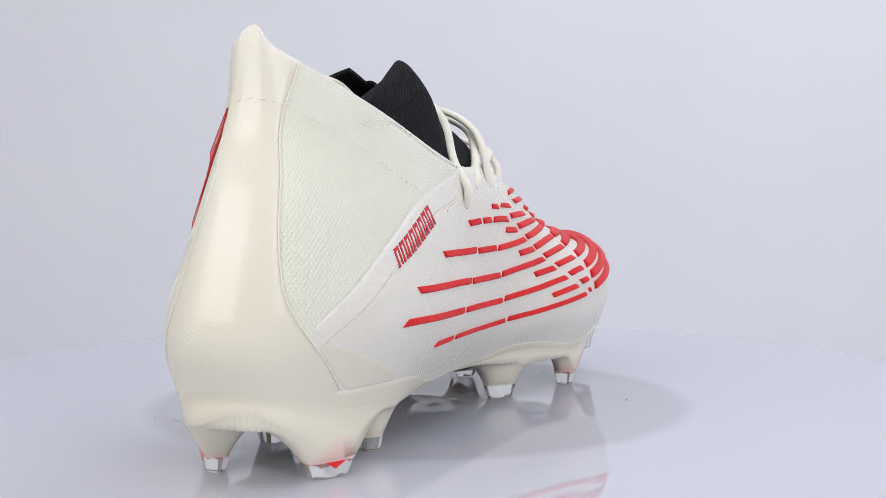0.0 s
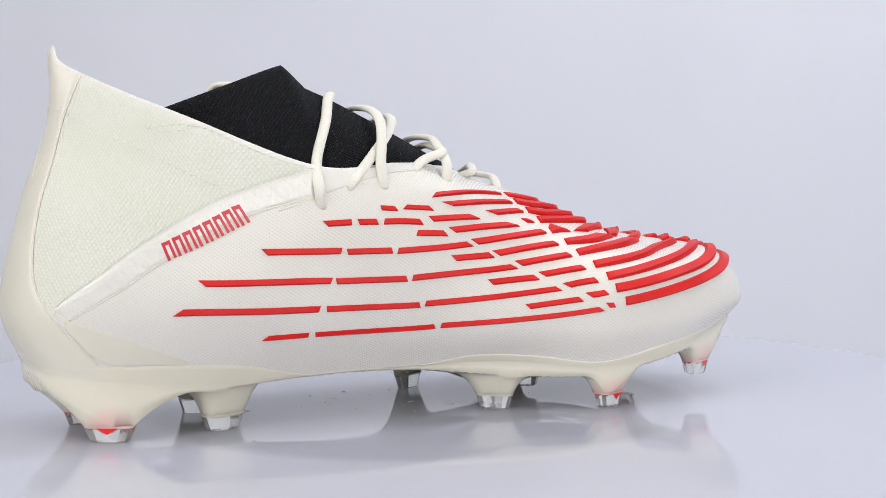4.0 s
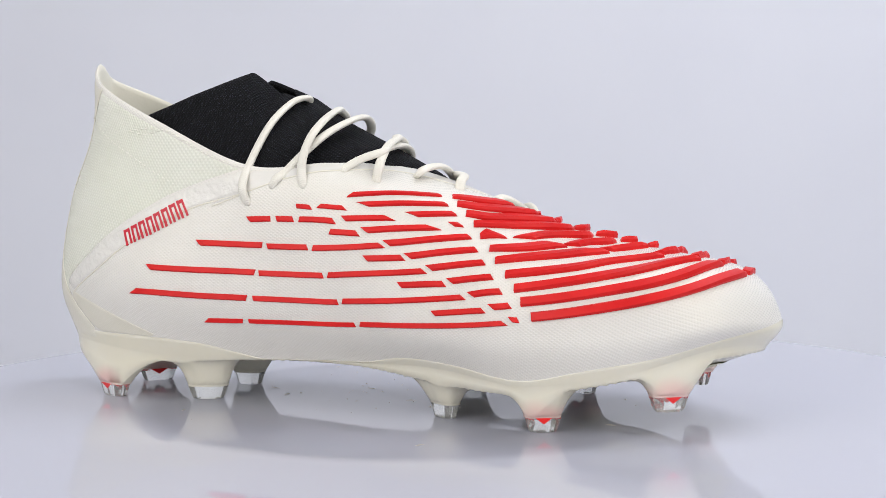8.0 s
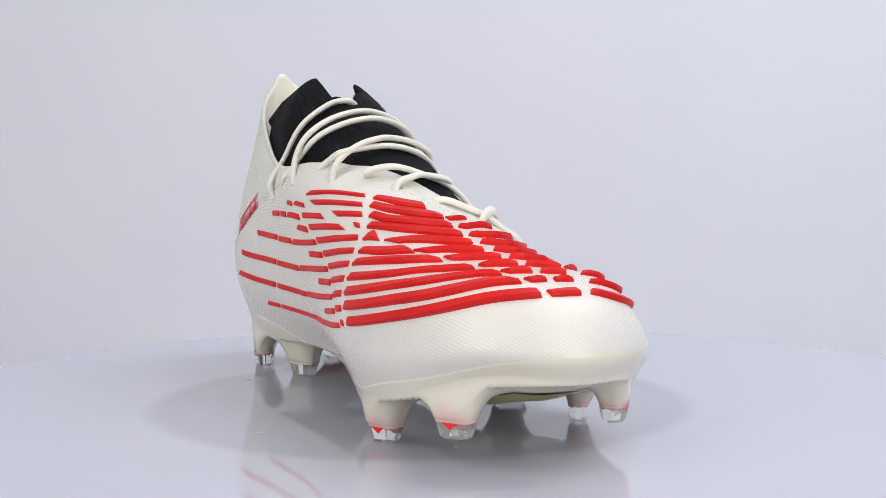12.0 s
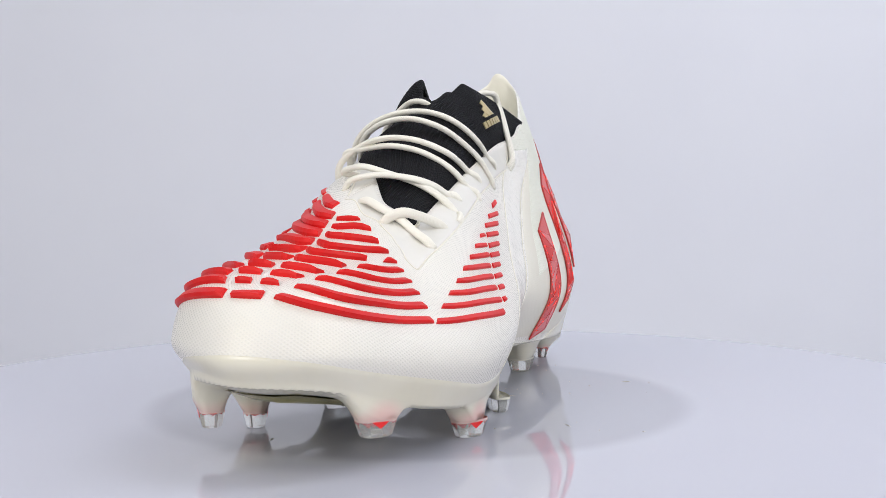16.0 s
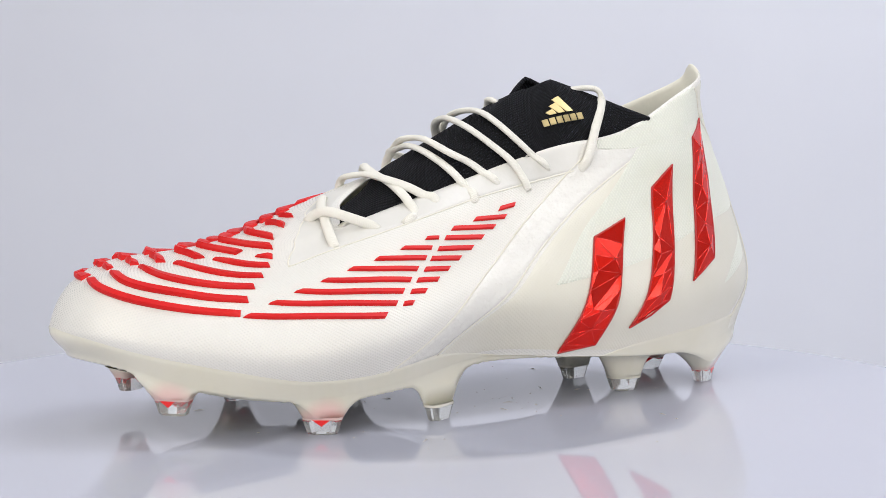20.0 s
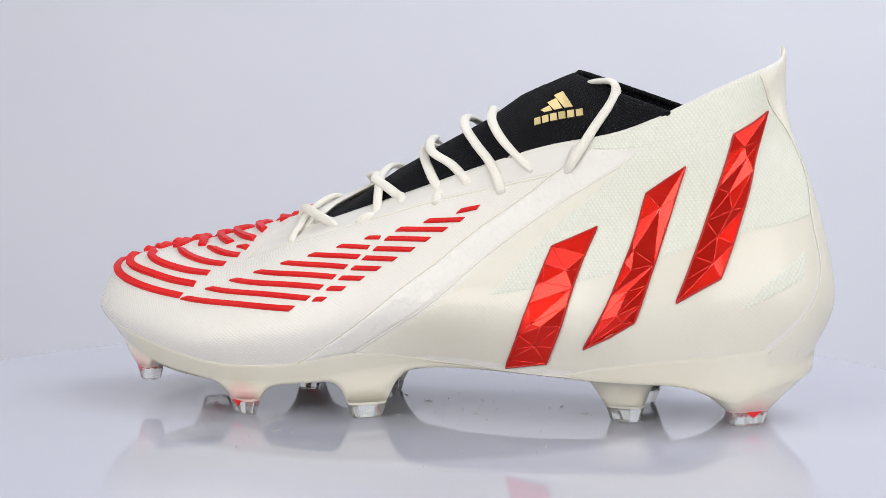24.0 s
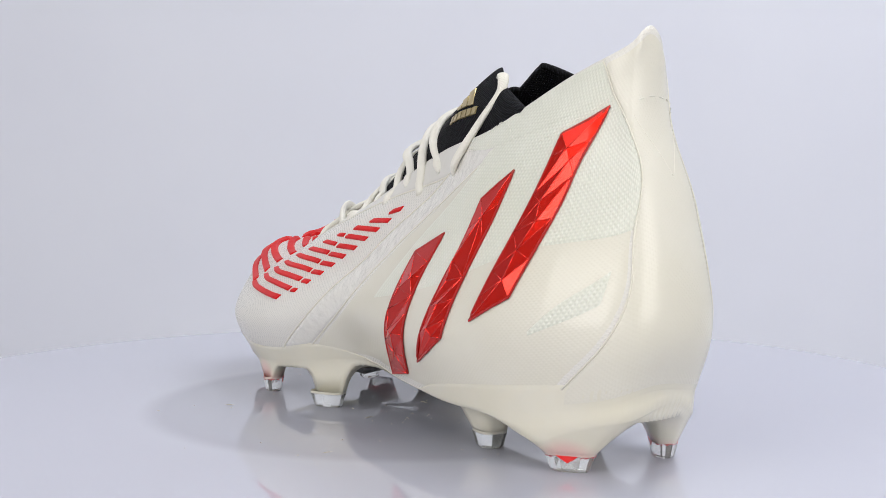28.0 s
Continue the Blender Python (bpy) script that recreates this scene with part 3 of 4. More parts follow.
# the lace, crossing by crossing, in millimetres
LACES = [
    ((-47.4, -44.1, 76.8), (-48.6, -46.4, 83), (-48.4, -40.8, 92.5), (-43.4, -34.1, 106.7), (-40, -23.5, 115.2), (-37.8, -18.5, 116.6), (-38.5, -14.5, 116), (-42, -12, 112), (-50, -11, 106)),
    ((-54, -10, 109), (-64, -5, 119), (-76.8, 0.5, 120.4), (-78.5, 1.5, 116.5), (-72.1, 7.9, 104), (-65.3, 13.5, 91.3), (-62.9, 11.7, 88.1)),
    ((-24.9, -42, 82.9), (-25.8, -41.6, 92), (-24.3, -37.8, 101.3), (-23.1, -29.7, 107.8), (-24.1, -18.7, 111.5), (-28.3, -8.1, 111.7), (-31.2, 2.4, 107.5), (-38.4, 9.2, 99.3), (-50.1, 10, 88.6)),
    ((-38.1, -42.7, 83.3), (-29.1, -39.2, 93.4), (-21.1, -33.1, 102.1), (-16.5, -22.4, 107.4), (-16.4, -10.5, 108.9), (-20.2, 1.2, 105.1), (-27.8, 8.5, 97.9), (-35, 12.5, 90.7), (-39.8, 15, 80.7)),
    ((0.3, -33.7, 84.5), (1.3, -32.8, 91.1), (0.2, -23.9, 98.2), (0.2, -15.6, 100.9), (-3.8, -9.5, 101.3), (-5.3, -0.8, 99.8), (-9.7, 7.8, 95.6), (-18.7, 10.2, 90.8), (-27.6, 13.6, 82.7)),
    ((-12.8, -35.5, 88.7), (-7.6, -32.5, 92.9), (0.6, -30.2, 95.8), (-0.3, -22.1, 97.3), (-0.6, -10.8, 98.2), (-3.2, 1.1, 95.5), (-9.9, 10.8, 88.3), (-16.1, 15.5, 79.1), (-15.3, 18.2, 75.7)),
    ((26, -17.7, 81), (25.6, -15.9, 85.2), (24.7, -10.3, 86.8), (19.6, -5.8, 87.5), (17.2, -0.1, 86.9), (14.7, 6.1, 85.7), (7.3, 11.2, 82.6), (-1.7, 14.7, 76.8), (-1.2, 16.6, 75.2)),
    ((9.4, -19.5, 86.7), (13.7, -24.6, 88.6), (14.5, -20, 90.1), (16.8, -13.5, 90.5), (16.1, -4.1, 87.8), (13.1, 6.1, 84.3), (9.8, 14.8, 78.5), (8.3, 20.5, 71.8), (13.8, 22.4, 68.2)),
    ((35.3, -6.2, 77.9), (36.9, -3.1, 79.0), (39.8, 5.0, 75.9), (40.9, 12.9, 72.2), (41.2, 19.1, 67.4), (41.4, 23.5, 64.8), (40.7, 25.4, 61.7)),
    ((45.9, 7.8, 70.5), (44.7, 9.5, 72.9), (40.8, 13.8, 74.8), (35, 17.8, 73.0), (29.5, 20.2, 71.0), (25.5, 21.4, 69.2), (23.5, 21.8, 66.8)),
]

# foot and head line of the red word on the band
WORD = [
    ((2.65, 0.417), (2.94, 0.484), (3.22, 0.555), (3.49, 0.634)),
    ((2.58, 0.463), (2.87, 0.537), (3.15, 0.614), (3.41, 0.698)),
]

# emblem on the sock: foot line, head
EMBLEM = [
    ((-50.4, 4.2, 102.9), (-68.9, 4.6, 107.2), (-58.9, -1.2, 115.9)),
]


def on_last(uv, lift=0.0):
    """Points of the last's skin at (u, v) pairs, in millimetres, and the normals there."""
    uv = np.asarray(uv, float)
    a = (uv[:, 0] % 20) * NU / 20
    b = np.clip(uv[:, 1], 0, 1) * NV
    i, j = np.floor(a).astype(int), np.minimum(np.floor(b).astype(int), NV - 1)
    s, t = (a - i)[:, None], (b - j)[:, None]
    i, k = i % NU, (i + 1) % NU

    def mix(g):
        return (g[i, j] * (1 - s) + g[k, j] * s) * (1 - t) + (g[i, j + 1] * (1 - s) + g[k, j + 1] * s) * t
    n = mix(N)
    n /= np.linalg.norm(n, axis=1, keepdims=True) + 1e-9
    return mix(G) + n * lift, n


def unit(a):
    return a / (np.linalg.norm(a, axis=-1, keepdims=True) + 1e-9)


def along(uv, count):
    """Evenly spaced (u, v) pairs on a smooth way through the given ones."""
    uv = np.asarray(uv, float)
    knots = np.linspace(0, 1, len(uv))
    fine = glide(uv, np.linspace(0, 1, 200), knots=knots)
    p, _ = on_last(fine)
    s = np.concatenate([[0], np.cumsum(np.linalg.norm(np.diff(p, axis=0), axis=1))])
    at = np.linspace(0, s[-1], count)
    return np.stack([np.interp(at, s, fine[:, k]) for k in (0, 1)], axis=1), s[-1]


def add_uv(me, values):
    """A texture map in metres, one pair for each vertex."""
    layer = me.uv_layers.new(name="map")
    flat = np.empty(len(me.loops), int)
    me.loops.foreach_get("vertex_index", flat)
    layer.data.foreach_set("uv", np.asarray(values, float)[flat].ravel())


# lengths over the skin in metres, round and up, for the weave
CLOTH = np.zeros((NU, NV + 1, 2))
CLOTH[1:, :, 0] = np.cumsum(np.linalg.norm(np.diff(G, axis=0), axis=2), axis=0) * MM
CLOTH[:, :, 0] = CLOTH[:, int(0.42 * NV), 0].copy()[:, None]
CLOTH[:, 1:, 1] = np.cumsum(np.linalg.norm(np.diff(G, axis=1), axis=2), axis=1) * MM


def skin_map(uv):
    uv = np.asarray(uv, float)
    i = np.floor((uv[:, 0] % 20) * NU / 20).astype(int) % NU
    f = ((uv[:, 0] % 20) * NU / 20 - i)[:, None]
    b = np.clip(uv[:, 1], 0, 1) * NV
    j = np.minimum(np.floor(b).astype(int), NV - 1)
    t = (b - j)[:, None]
    k = np.minimum(i + 1, NU - 1)
    return (CLOTH[i, j] * (1 - f) + CLOTH[k, j] * f) * (1 - t) + (CLOTH[i, j + 1] * (1 - f) + CLOTH[k, j + 1] * f) * t


def upper(boot):
    out, inn = G, G - N * 1.6
    rim = (out[:, -1:] + inn[:, -1:]) / 2 + unit(out[:, -1:] - out[:, -2:-1]) * 0.7
    ring = np.concatenate([out, rim], axis=1)
    me = mesh_of("upper", ring.reshape(-1, 3) * MM, grid_faces(NU, ring.shape[1]))
    v = np.append(V_AT, 1.0)
    add_uv(me, skin_map(np.stack(np.meshgrid(U_AT, v, indexing="ij"), -1).reshape(-1, 2)))
    part("upper", me, M_WHITE, boot, "pearl white woven textile upper")
    ring = np.concatenate([rim, inn[:, ::-1]], axis=1)
    me = mesh_of("lining", ring.reshape(-1, 3) * MM, grid_faces(NU, ring.shape[1]))
    part("lining", me, M_LINING, boot, "cream textile lining")


def patch(name, front, back, lift, mat, boot, label, rows=40, columns=24, thick=0.5):
    """A thin skin glued on the last between two edges given from one end to the other."""
    f, r = along(front, rows)[0], along(back, rows)[0]
    w = np.linspace(0, 1, columns)
    uv = f[:, None] * (1 - w)[None, :, None] + r[:, None] * w[None, :, None]
    uv[..., 1] = np.minimum(uv[..., 1], 0.998)
    flat = uv.reshape(-1, 2)
    top, n = on_last(flat, lift)
    top = top.reshape(rows, columns, 3)
    low = on_last(flat, lift - thick)[0].reshape(rows, columns, 3)
    # border rolled down
    top[0], top[-1], top[:, 0], top[:, -1] = low[0], low[-1], low[:, 0], low[:, -1]
    verts = top.reshape(-1, 3) * MM
    me = fix_normals(mesh_of(name, verts, grid_faces(rows, columns, False)))
    me.shade_smooth()
    add_uv(me, skin_map(flat))
    return part(name, me, mat, boot, label)


def rib(boot, width, high, slant0, slant1, way, side=0.0, taper=(1.0, 1.0), grow=1.0):
    """A raised rib; side moves the way from its middle to its lower edge, taper scales its height from end to end, grow its width at the far end."""
    uv, length = along(way, 60)
    count = int(max(4, length / 2.2))
    uv, length = along(way, count)
    p, n = on_last(uv)
    t = unit(np.gradient(p, axis=0))
    b = unit(np.cross(n, t))
    if b[:, 2].mean() > 0:
        b = -b
    shape = ((-0.5, -0.4), (-0.46, 0.45 * high), (0.26, high), (0.47, 0.55 * high), (0.5, -0.4))
    at = np.linspace(0, length, count)
    rows = []
    for x, z in shape:
        x -= side
        # each line of the rib starts and ends by its own slant
        inset = 0.35 if z > 0 else 0.0
        s = np.linspace(inset - slant0 * x * width, length + slant1 * x * width - inset, count)
        over = np.minimum(s, 0) + np.maximum(s - length, 0)
        q, m, d, c = (np.stack([np.interp(s, at, v[:, k]) for k in range(3)], 1) for v in (p, n, t, b))
        tall = np.full(count, z)
        if z > 0:
            tall = tall * np.interp(np.linspace(0, 1, count), (0, 0.3, 0.7, 1), (taper[0], 0.3 + 0.7 * taper[0], 0.3 + 0.7 * taper[1], taper[1]))
            tall[[0, -1]] *= 0.72
        swell = np.linspace(1, grow, count)[:, None]
        rows.append(q + d * over[:, None] + c * x * width * swell * (0.95 if z > 0 else 1) + m * tall[:, None])
    verts = np.stack(rows, axis=1).reshape(-1, 3)
    m = len(shape)
    faces = [(k * m + i, k * m + i + 1, k * m + m + i + 1, k * m + m + i) for k in range(count - 1) for i in range(m - 1)]
    faces += [tuple(range(m))[::-1], tuple((count - 1) * m + i for i in range(m))]
    me = fix_normals(mesh_of("rib", np.array(verts) * MM, faces, False))
    part("rib", me, M_RED, boot)


# cut-glass relief of the foils: places on the front edge, on the rear edge, inner points (along, across, height), ridges between points
FACETS = [
    ((0, 0.12, 0.32, 0.52, 0.73, 0.87, 1), (0, 0.18, 0.36, 0.58, 0.80, 1),
     ((0.13, 0.36, 1.8), (0.23, 0.62, 1.1), (0.42, 0.40, 1.7), (0.56, 0.64, 2.1), (0.69, 0.48, 1.2), (0.87, 0.62, 2.1)), ()),
    ((0, 0.17, 0.29, 0.44, 0.64, 0.80, 1), (0, 0.2, 0.42, 0.64, 0.77, 0.89, 1),
     ((0.21, 0.60, 2.0), (0.40, 0.18, 1.9), (0.54, 0.32, 1.3), (0.70, 0.45, 1.7), (0.84, 0.44, 2.1), (0.93, 0.66, 1.3)),
     ((10, 14), (10, 15), (10, 16), (10, 4))),
    ((0, 0.15, 0.31, 0.45, 0.57, 0.69, 0.82, 0.92, 1), (0, 0.21, 0.31, 0.44, 0.56, 0.7, 0.86, 1),
     ((0.29, 0.70, 2.0), (0.66, 0.54, 2.1), (0.62, 0.26, 1.4), (0.82, 0.54, 1.3), (0.31, 0.18, 1.2)), ((0, 17), (17, 11))),
]


def joined(name, meshes):
    """One mesh out of several."""
    bm = bmesh.new()
    for me in meshes:
        bm.from_mesh(me)
        bpy.data.meshes.remove(me)
    me = bpy.data.meshes.new(name)
    bm.to_mesh(me)
    bm.free()
    me.shade_smooth()
    return me


def foil(boot, front, back, facets):
    """A slanting foil with a cut-glass relief of flat facets, in a thin dark border."""
    f, r = along(front, 101)[0], along(back, 101)[0]

    def spot(s, w, lift):
        k = min(int(s * 100), 99)
        h = s * 100 - k
        fa, ra = f[k] + (f[k + 1] - f[k]) * h, r[k] + (r[k + 1] - r[k]) * h
        return on_last([fa * (1 - w) + ra * w], lift)[0][0]
    ahead, behind, inner, ridges = facets
    flat = [(s, 0.0, 0.85) for s in ahead] + [(s, 1.0, 0.85) for s in behind] + list(inner)
    n, m = len(ahead), len(ahead) + len(behind)
    rim = [(k, k + 1) for k in range(n - 1)] + [(k, k + 1) for k in range(n, m - 1)] + [(0, n), (n - 1, m - 1)]
    out = delaunay_2d_cdt([Vector((s * 4, w)) for s, w, _ in flat], rim + list(ridges), [], 0, 1e-4)
    source = [flat[k[0]] if k else (v.x / 4, v.y, 1.0) for v, k in zip(out[0], out[3])]
    verts = [spot(*q) for q in source]
    me = fix_normals(mesh_of("foil", np.array(verts) * MM, [tuple(q) for q in out[2]], False))
    piece = part("foil_stripe", me, M_FOIL, boot, "faceted metallic red foil stripe")
    # rounded crests where two facets meet, in a paler red that draws their glints
    edge_count = collections.Counter(tuple(sorted((q[k], q[(k + 1) % len(q)]))) for q in out[2] for k in range(len(q)))
    creases = [tube([verts[i] * (1 - h) + verts[j] * h for h in (0.0, 0.5, 1.0)], 0.15, 0.15, 6) for (i, j), c in edge_count.items() if c == 2]
    part("creases", joined("creases", creases), M_CREASE, piece, "shiny rounded creases between the facets")
    loop = [spot(s, 0.0, 0.6) for s in np.linspace(0, 1, 24)] + [spot(1, 0.5, 0.6)]
    loop += [spot(s, 1.0, 0.6) for s in np.linspace(1, 0, 24)] + [spot(0, 0.5, 0.6), spot(0, 0, 0.6)]
    part("border", tube(loop, 0.42, 0.42, 6, smooth=False), M_BORDER, piece, "thin dark red moulded border")


def tube(points, a, b, sides=10, smooth=True, outward=None):
    """A cord with an oval section a wide and b thick (half sizes, millimetres) along points."""
    p = np.asarray(points, float)
    t = unit(np.gradient(p, axis=0))
    o = p - np.array([0, 0, 60.0]) if outward is None else np.asarray(outward, float)
    o = unit(o - t * (o * t).sum(1, keepdims=True))
    s = np.cross(t, o)
    ang = np.arange(sides) * 2 * math.pi / sides
    ring = p[:, None] + s[:, None] * (np.cos(ang) * a)[None, :, None] + o[:, None] * (np.sin(ang) * b)[None, :, None]
    count = len(p)
    faces = [(k * sides + i, k * sides + (i + 1) % sides, (k + 1) * sides + (i + 1) % sides, (k + 1) * sides + i)
             for k in range(count - 1) for i in range(sides)]
    faces += [tuple(range(sides))[::-1], tuple((count - 1) * sides + i for i in range(sides))]
    me = mesh_of("cord", ring.reshape(-1, 3) * MM, faces, smooth)
    far = np.concatenate([[0], np.cumsum(np.linalg.norm(np.diff(p, axis=0), axis=1))]) * MM
    add_uv(me, np.stack([np.repeat(far, sides), np.tile(np.arange(sides) / sides, count)], axis=1))
    return me


def seam(boot, uv, mat, wide=0.26, lift=0.27, name="seam"):
    way, length = along(uv, 60)
    p, n = on_last(way, lift)
    part(name, tube(p, wide, 0.18, 8, outward=n), mat, boot)


def stitching(boot, uv, pitch=2.6, lift=0.27):
    """A row of thread dashes."""
    length = along(uv, 20)[1]
    count = int(length / pitch)
    way = along(uv, 2 * count)[0]
    p, n = on_last(way, lift)
    verts, faces = [], []
    for k in range(count):
        a, b, m = p[2 * k], p[2 * k + 1], n[2 * k]
        s = unit(np.cross(m, b - a)) * 0.18
        q = len(verts)
        verts += [a - m * 0.5, a + s, a + m * 0.22, a - s, b - m * 0.5, b + s, b + m * 0.22, b - s]
        faces += [(q, q + 1, q + 5, q + 4), (q + 1, q + 2, q + 6, q + 5), (q + 2, q + 3, q + 7, q + 6), (q + 3, q, q + 4, q + 7)]
    part("stitching", fix_normals(mesh_of("stitching", np.array(verts) * MM, faces)), M_THREAD, boot)


# lip of the plate on the wall of the last and the rim of its underside, millimetres above the table
LIP = [(0, 28.5), (1, 28), (1.9, 26.2), (2.7, 25.6), (3.4, 23.6), (3.8, 19.8), (4.1, 17.6), (4.8, 17.9), (5.1, 19.2), (5.6, 22.2), (6.2, 21.2), (7, 18),
       (7.7, 23), (8.4, 27.5), (9.2, 34), (10, 37.2), (10.8, 35), (11.6, 29), (12.3, 24), (13, 19.4), (13.7, 19.8), (14.2, 23.4), (14.6, 23.6), (15, 21.2),
       (15.5, 18.9), (16.3, 16.6), (16.8, 21), (17.4, 24), (18, 26), (18.5, 27.6), (19, 28.2)]
RIM = [23, 20.5, 16.5, 15.7, 17.2, 17.4, 14, 13, 18.5, 26, 27, 25, 16.5, 11, 13, 18, 17.3, 15.5, 16, 20]
# tip's centre, half length and half width, turn, inlay, reach of the flare
STUDS = [(-118.7, -34.4, 0, 8.5, 4.1, -22, True, 3.4), (-125.6, 2.2, 0, 7.8, 4.0, 45, True, 4.3), (-79.8, -25.8, 0, 7.8, 4.3, 26, False, 2.8),
         (-84, 9.5, 0, 6.6, 4.8, -4, False, 2.8), (22.3, -23.6, 0, 6.8, 3.6, -30, False, 2.9), (64, -33.5, 0, 6.3, 4.2, 29, True, 2.9),
         (51.5, 43, 0, 6.9, 3.8, -25, True, 2.9), (5.7, 35, 0, 7.1, 3.7, 38, False, 2.9), (105.7, -24.1, 8.5, 6.6, 4.1, 40, True, 2.8),
         (100.3, 32.6, 8.5, 6.5, 4.2, -40, True, 2.8), (46, 3.6, 3.0, 4.6, 4.4, 0, False, 2.2)]
LIP_Z = glide([(z,) for _, z in LIP], U_AT, True, [k for k, _ in LIP])[:, 0]
RIM_Z = glide([(z,) for z in RIM], U_AT, True)[:, 0]
LIP_V = np.array([np.interp(LIP_Z[i], G[i, :NV // 2, 2], V_AT[:NV // 2]) for i in range(NU)])
SPINE = G[:, 0] * [1, 0, 1]
SPINE[:, 0] = np.clip(SPINE[:, 0], -118, 105)
SPINE[:, 1] = np.interp(SPINE[:, 0], (-120, -40, 60, 110), (-13, -6, 3, 3))


def finer(ring, count):
    """A closed ring of points resampled."""
    at = np.arange(count) * len(ring) / count
    i = at.astype(int)
    f = (at - i)[:, None]
    return ring[i] * (1 - f) + ring[(i + 1) % len(ring)] * f


BELLY_X = (-140, -128, -108, -90, -60, -38, -15, 10, 25, 40, 60, 90, 112, 130)
BELLY_Z = (18.5, 18.2, 16, 15.5, 18, 19.5, 17, 13.5, 12, 11.5, 13, 17.5, 22, 24)


def belly_at(p):
    """Height of the plate's underside without its studs: from the rim into a flat middle."""
    away = np.linalg.norm(p[:, None, :2] - G[None, :, 0, :2], axis=2)
    near = away.argmin(1)
    centre = np.interp(p[:, 0], BELLY_X, BELLY_Z)
    wide = np.interp(p[:, 0], (-125, -100, 90, 110), (7, 9, 9, 12))
    flat = centre + (RIM_Z[near] - centre) * (1 - np.minimum(1.0, away.min(1) / wide)) ** 1.3
    # behind the heel the wall runs on down and inward to a ridge between the studs
    top = G[near, 0, 2] - 1.0
    skirt = np.where(away.min(1) < 3.0, top + (16.2 - top) * (away.min(1) / 3.0), 16.2 + np.minimum(away.min(1) - 3.0, 8.0) * 0.3)
    heel = np.clip((-114 - p[:, 0]) / 16, 0, 1)
    return flat * (1 - heel) + skirt * heel


def underside(p):
    """Height of the plate's underside: the belly, drawn down round each stud, gently on the outer side."""
    belly = belly_at(p)
    z = belly.copy()
    for x, y, tip, a, b, turn, red, reach in STUDS:
        ca, sa = math.cos(radians(turn)), math.sin(radians(turn))
        dx, dy = p[:, 0] - x, p[:, 1] - y
        px, py = (dx * ca + dy * sa) / a, (dy * ca - dx * sa) / b
        d = (np.abs(px) ** 3 + np.abs(py) ** 3) ** (1 / 3)
        low = tip + 5.2
        ox, oy = (x + 95, y + 4) if x < -40 else (x - 45, y - 3)
        away = (dx * ox + dy * oy) / (np.hypot(dx, dy) * math.hypot(ox, oy) + 1e-6)
        away = np.clip(away * 1.25, 0, 1) if math.hypot(ox, oy) > 5 else away * 0
        t = np.clip((d - 1.0) / (reach - 0.5 * away - 1.0), 0, 1)
        power = 2.0 if x < -100 else 4.6
        rise = 1 - (1 - t) ** (power + (1.25 - power) * away)
        top = belly + (22 - belly) * away if x < -100 else belly
        z = np.minimum(z, low + np.maximum(top - low, 0.5) * rise)
    return z


red_feet(M_SOLE, [(x * MM, y * MM, (tip + 4) * MM) for x, y, tip, a, b, turn, red, reach in STUDS if red])


def outsole(boot):
    """Moulded plate: a thin lip up the wall of the last and an underside that is drawn down into the studs."""
    count = 720
    rings = []
    for k, lift in ((1.0, 0.0), (0.96, 0.2), (0.8, 0.24), (0.62, 0.24), (0.45, 0.24), (0.3, 0.22), (0.15, 0.2), (0.0, 0.1)):
        rings.append(finer(on_last(np.stack([U_AT, LIP_V * k], 1), lift)[0], count))
    edge, spine = finer(G[:, 0], count), finer(SPINE, count)
    inward = unit((spine - edge) * [1, 1, 0])
    for move in (0.5, 1.2, 2.0, 2.8, 3.6, 4.4, 5.2, 6.0, 7.0, 8.0, 9.0, 10.0, 11.0):
        ring = edge + inward * move
        ring[:, 2] = underside(ring)
        if move == 0.5:
            wall = edge + inward * 0.1
            wall[:, 2] = 0.55 * edge[:, 2] + 0.45 * ring[:, 2]
            rings.append(wall)
        rings.append(ring)
    last = rings[-1]
    for k in np.linspace(0.03, 1.0, 36):
        ring = last * (1 - k) + spine * k
        ring[:, 2] = underside(ring)
        rings.append(ring)
    sheet = np.stack(rings, axis=1)[:, ::-1]
    me = fix_normals(mesh_of("outsole", sheet.reshape(-1, 3) * MM, grid_faces(count, sheet.shape[1])))
    me.shade_smooth()
    part("outsole", me, M_SOLE, boot, "milky cream moulded outsole plate")


def within(p):
    """Which points lie inside the edge of the sole."""
    a = G[:, 0, :2]
    b = np.roll(a, -1, axis=0)
    x, y = p[:, 0, None], p[:, 1, None]
    cross = (a[:, 1] > y) != (b[:, 1] > y)
    hit = x < (b[:, 0] - a[:, 0]) * (y - a[:, 1]) / (b[:, 1] - a[:, 1] + 1e-9) + a[:, 0]
    return (cross & hit).sum(1) % 2 == 1


def sole_span(x):
    """Outer and inner edge of the sole at x, and the height of its underside."""
    half = NU // 2
    lo, hi = G[:half + 1, 0], np.concatenate([G[half:, 0], G[:1, 0]])[::-1]
    za, zb = RIM_Z[:half + 1], np.concatenate([RIM_Z[half:], RIM_Z[:1]])[::-1]
    return np.interp(x, lo[:, 0], lo[:, 1]), np.interp(x, hi[:, 0], hi[:, 1]), np.interp(x, lo[:, 0], za), np.interp(x, hi[:, 0], zb)


